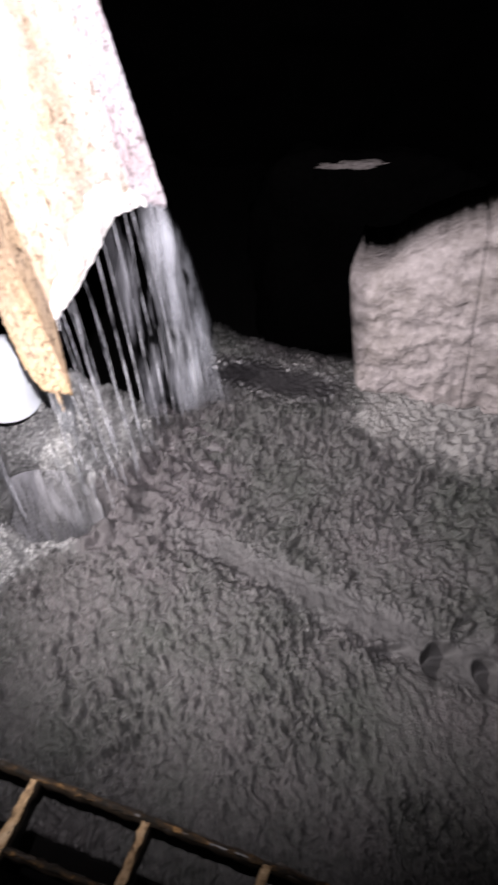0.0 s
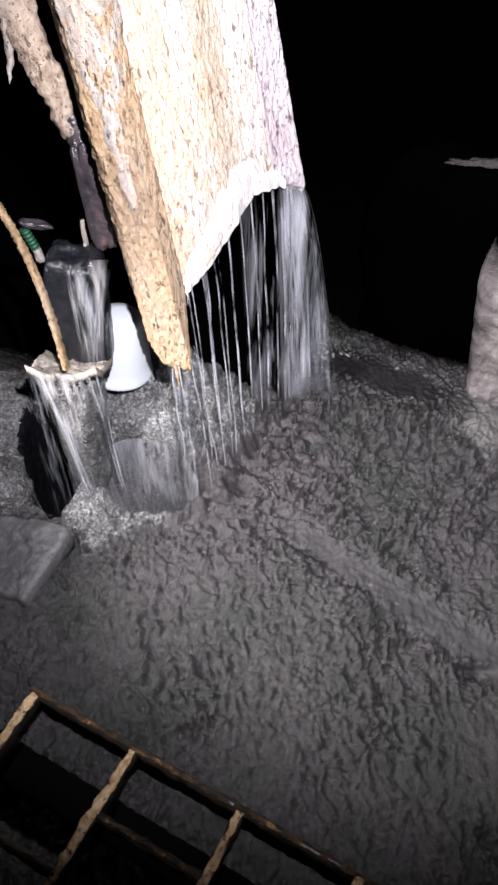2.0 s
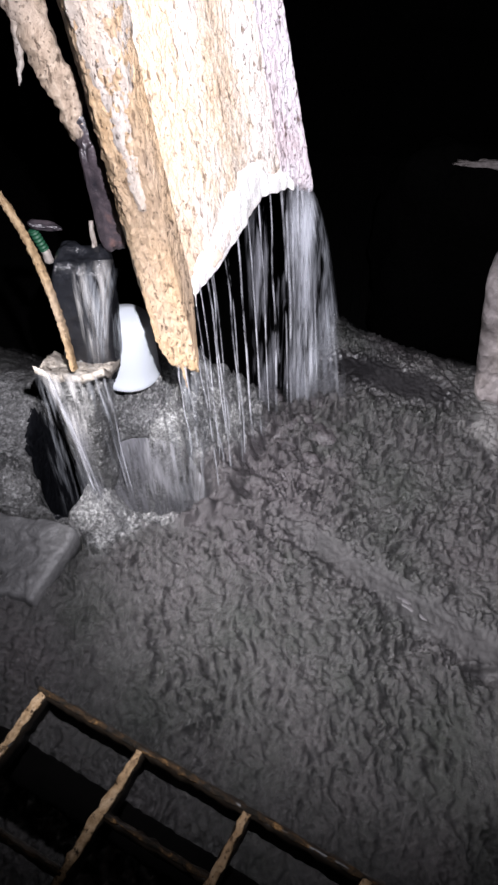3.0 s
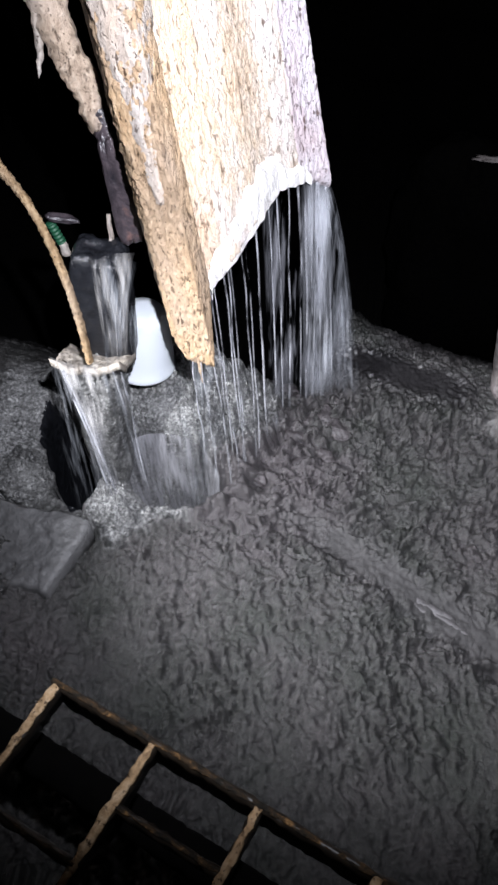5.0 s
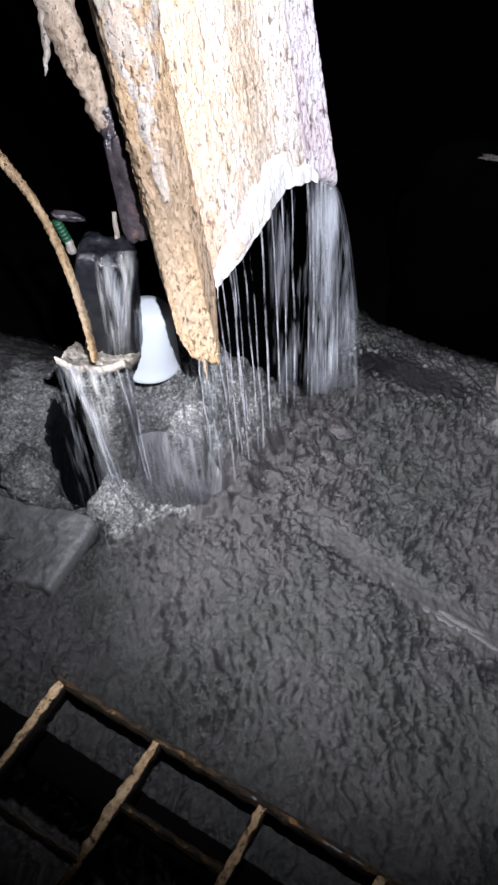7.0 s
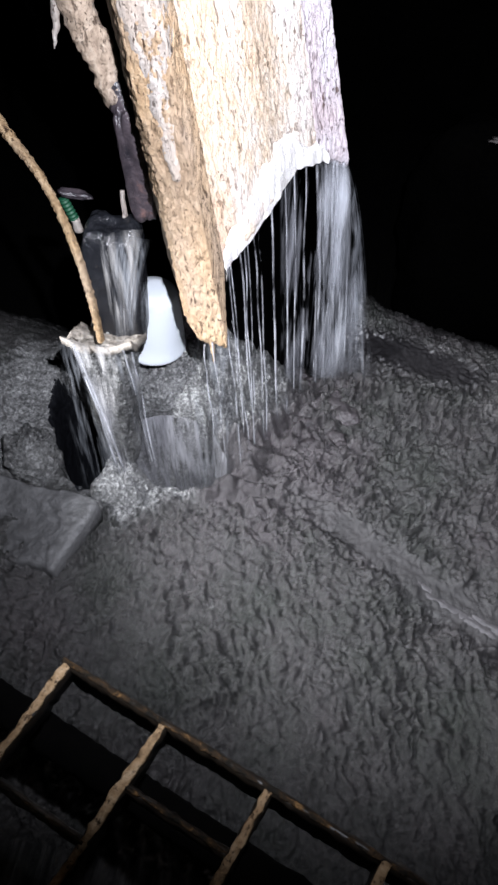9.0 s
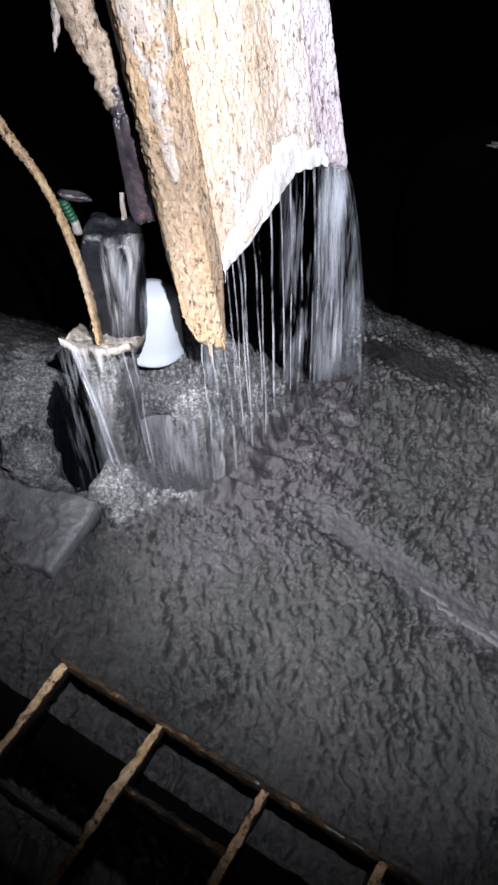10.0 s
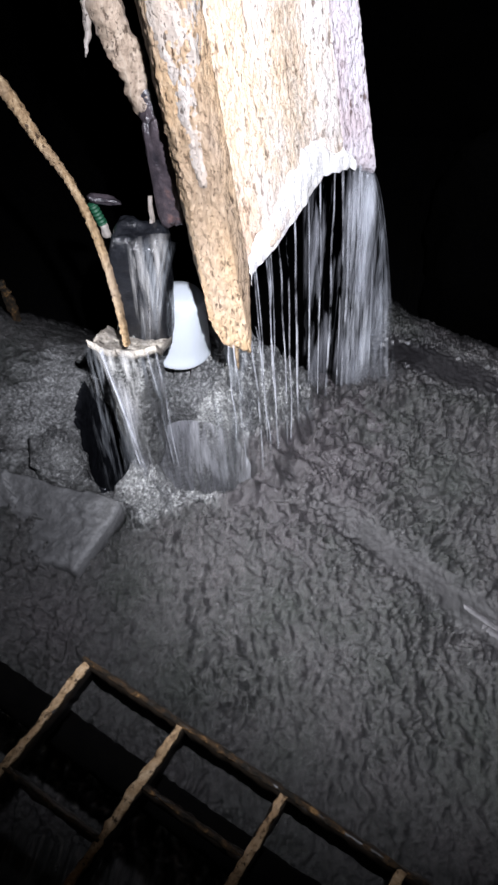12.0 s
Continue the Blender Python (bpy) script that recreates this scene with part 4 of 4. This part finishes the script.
def build_toe_falls():
    g = thing("toe_waterfall", "thin veil of water running off the chute's toe into the pit", "waterfall")
    veil(g, [(-0.50, 1.43, 0.84), (-0.46, 1.42, 0.84), (-0.42, 1.41, 0.86), (-0.385, 1.43, 0.90)],
         [(-0.62, 1.52, -0.2), (-0.55, 1.50, -0.2), (-0.48, 1.48, -0.12), (-0.40, 1.50, -0.02)], VEIL_THIN, 41, 0.02)
    strand(g, (-0.465, 1.415, 0.83), (-0.47, 1.45, 0.30), 0.0025, 0.002, 43)
    strand(g, (-0.44, 1.415, 0.84), (-0.44, 1.46, 0.05), 0.0025, 0.002, 44)
    strand(g, (-0.40, 1.42, 0.88), (-0.385, 1.50, 0.0), 0.002, 0.003, 45)
    strand(g, (-0.39, 1.43, 0.92), (-0.36, 1.53, 0.0), 0.002, 0.003, 46)
    wall = [(PIT[0] + 0.222 * math.cos(a), PIT[1] + 0.112 * math.sin(a)) for a in (3.0, 2.2, 1.57, 0.95, 0.15)]
    veil(g, [(x, y, 0.03 + 0.13 * (y - 1.5) / 0.12) for x, y in wall], [(x * 0.97 - 0.02, y - 0.03, -0.45) for x, y in wall], PIT_VEIL, 47, 0.006, "pit_veil")
    return g


def build_tray_falls():
    g = thing("tray_waterfall", "water pouring over the crusted tray into a dark hole", "waterfall")
    veil(g, [(-0.915, 1.375, 0.80), (-0.88, 1.37, 0.785), (-0.84, 1.365, 0.775), (-0.80, 1.37, 0.77)],
         [(-1.06, 1.36, -0.35), (-0.98, 1.33, -0.35), (-0.90, 1.32, -0.05), (-0.80, 1.34, 0.02)], VEIL_THIN, 51, 0.03)
    veil(g, [(-0.90, 1.372, 0.80), (-0.885, 1.365, 0.80), (-0.87, 1.362, 0.79), (-0.85, 1.36, 0.785)],
         [(-0.84, 1.31, 0.14), (-0.815, 1.305, 0.14), (-0.79, 1.305, 0.13), (-0.76, 1.31, 0.12)], TRAY_VEIL, 53, 0.016)
    veil(g, [(-0.775, 1.40, 0.745), (-0.75, 1.405, 0.74), (-0.72, 1.41, 0.735), (-0.70, 1.42, 0.73)],
         [(-0.78, 1.41, 0.2), (-0.74, 1.415, 0.2), (-0.70, 1.42, 0.2), (-0.67, 1.43, 0.2)], VEIL_THIN, 57, 0.016)
    veil(g, [(-0.915, 1.375, 0.815), (-0.86, 1.37, 0.80), (-0.80, 1.372, 0.798), (-0.73, 1.39, 0.795)],
         [(-0.835, 1.335, 0.50), (-0.820, 1.33, 0.50), (-0.800, 1.33, 0.50), (-0.775, 1.335, 0.50)], SPILL, 61, 0.02, "spill_veil")
    veil(g, [(-0.855, 1.355, 0.70), (-0.83, 1.35, 0.69), (-0.80, 1.35, 0.68), (-0.775, 1.355, 0.69)],
         [(-0.825, 1.31, 0.13), (-0.805, 1.305, 0.13), (-0.785, 1.305, 0.13), (-0.760, 1.31, 0.12)], TRAY_VEIL, 62, 0.02, "spill_veil")
    veil(g, [(-0.745, 1.395, 0.795), (-0.725, 1.395, 0.79), (-0.705, 1.397, 0.79), (-0.685, 1.40, 0.79)],
         [(-0.735, 1.40, 0.40), (-0.715, 1.40, 0.40), (-0.690, 1.405, 0.40), (-0.665, 1.41, 0.40)], TRAY_VEIL, 63, 0.02, "spill_veil")
    strand(g, (-0.872, 1.365, 0.79), (-0.80, 1.31, 0.12), 0.005, 0.004, 54)
    strand(g, (-0.868, 1.362, 0.79), (-0.785, 1.31, 0.12), 0.004, 0.005, 58)
    strand(g, (-0.715, 1.42, 0.74), (-0.70, 1.40, 0.10), 0.004, 0.003, 55)
    strand(g, (-0.735, 1.42, 0.74), (-0.72, 1.41, 0.12), 0.003, 0.003, 56)
    veil(g, [(-0.775, 1.515, 1.08), (-0.73, 1.503, 1.125), (-0.685, 1.508, 1.14), (-0.640, 1.53, 1.13)],
         [(-0.78, 1.475, 0.72), (-0.76, 1.47, 0.72), (-0.74, 1.47, 0.71), (-0.715, 1.48, 0.70)], SPILL, 71, 0.012, "spout_veil")
    veil(g, [(-0.725, 1.50, 1.118), (-0.70, 1.50, 1.125), (-0.665, 1.505, 1.12), (-0.625, 1.525, 1.10)],
         [(-0.78, 1.46, 0.72), (-0.765, 1.455, 0.72), (-0.745, 1.46, 0.71), (-0.725, 1.47, 0.70)], VEIL_THIN, 73, 0.016, "spout_veil")
    return g


build_falls()
build_toe_falls()
build_tray_falls()

# ---- foam streaks that drift along the channel ----
FOAM = []


def build_foam():
    rng = random.Random(9)
    for k in range(6):
        s = rng.random()
        bm = boulder((0.14 + 0.10 * s, 0.022 + 0.018 * s, 0.02), 80 + k, 3, 0.15, 2.0)
        ob = solid("foam_streak", bm, CHANNEL, "long grey foam streak drifting on the slurry", "foam", "foam streaks on the channel")
        FOAM.append((ob, k / 6, rng.uniform(-0.035, 0.035), -25.2 + rng.uniform(-5, 5)))


build_foam()


BOIL = []


def build_boil():
    """Swelling humps of slurry where the streams land."""
    rng = random.Random(21)
    for k in range(18):
        s = rng.random()
        bm = boulder((0.07 + 0.06 * s, 0.05 + 0.05 * s, 0.05), 120 + k, 3, 0.35, 2.0)
        ob = solid("slurry_hump", bm, SLURRY, "grey churning hump of slurry below the streams", "slurry", "humps below the waterfall")
        x = rng.uniform(-0.42, 0.06)
        BOIL.append((ob, x, 1.62 + 0.45 * rng.random() + 0.3 * (x + 0.2), rng.random() * 360, k))


build_boil()


def motions():
    """Streams sway and shimmer; foam drifts down the channel."""
    times = [0.4 * k for k in range(31)]
    for ob, seed in MOVING:
        rng = random.Random(seed)
        rows = []
        for t in times:
            rows.append((t, pose(0.007 * rng.uniform(-1, 1), 0.006 * rng.uniform(-1, 1), 0.010 * rng.uniform(-1, 1), 0.3 * rng.uniform(-1, 1), 0.3 * rng.uniform(-1, 1), 0)))
        walk(ob, rows)
    for ob, x, y, turn, k in BOIL:
        rng = random.Random(200 + k)
        rows = []
        for t in times:
            rows.append((t, pose(x + 0.015 * rng.uniform(-1, 1), y + 0.015 * rng.uniform(-1, 1), -0.042 + 0.014 * rng.uniform(-1, 1), 6 * rng.uniform(-1, 1), 6 * rng.uniform(-1, 1), turn)))
        walk(ob, rows)
    for ob, phase, off, turn in FOAM:
        rows = []
        for t in (0, 3, 6, 9, 12):
            x = -0.10 + 0.40 * phase + 0.05 * t
            rows.append((t, pose(x, channel_line(x) + off, -0.043, 0, 0, turn)))
        walk(ob, rows)


motions()
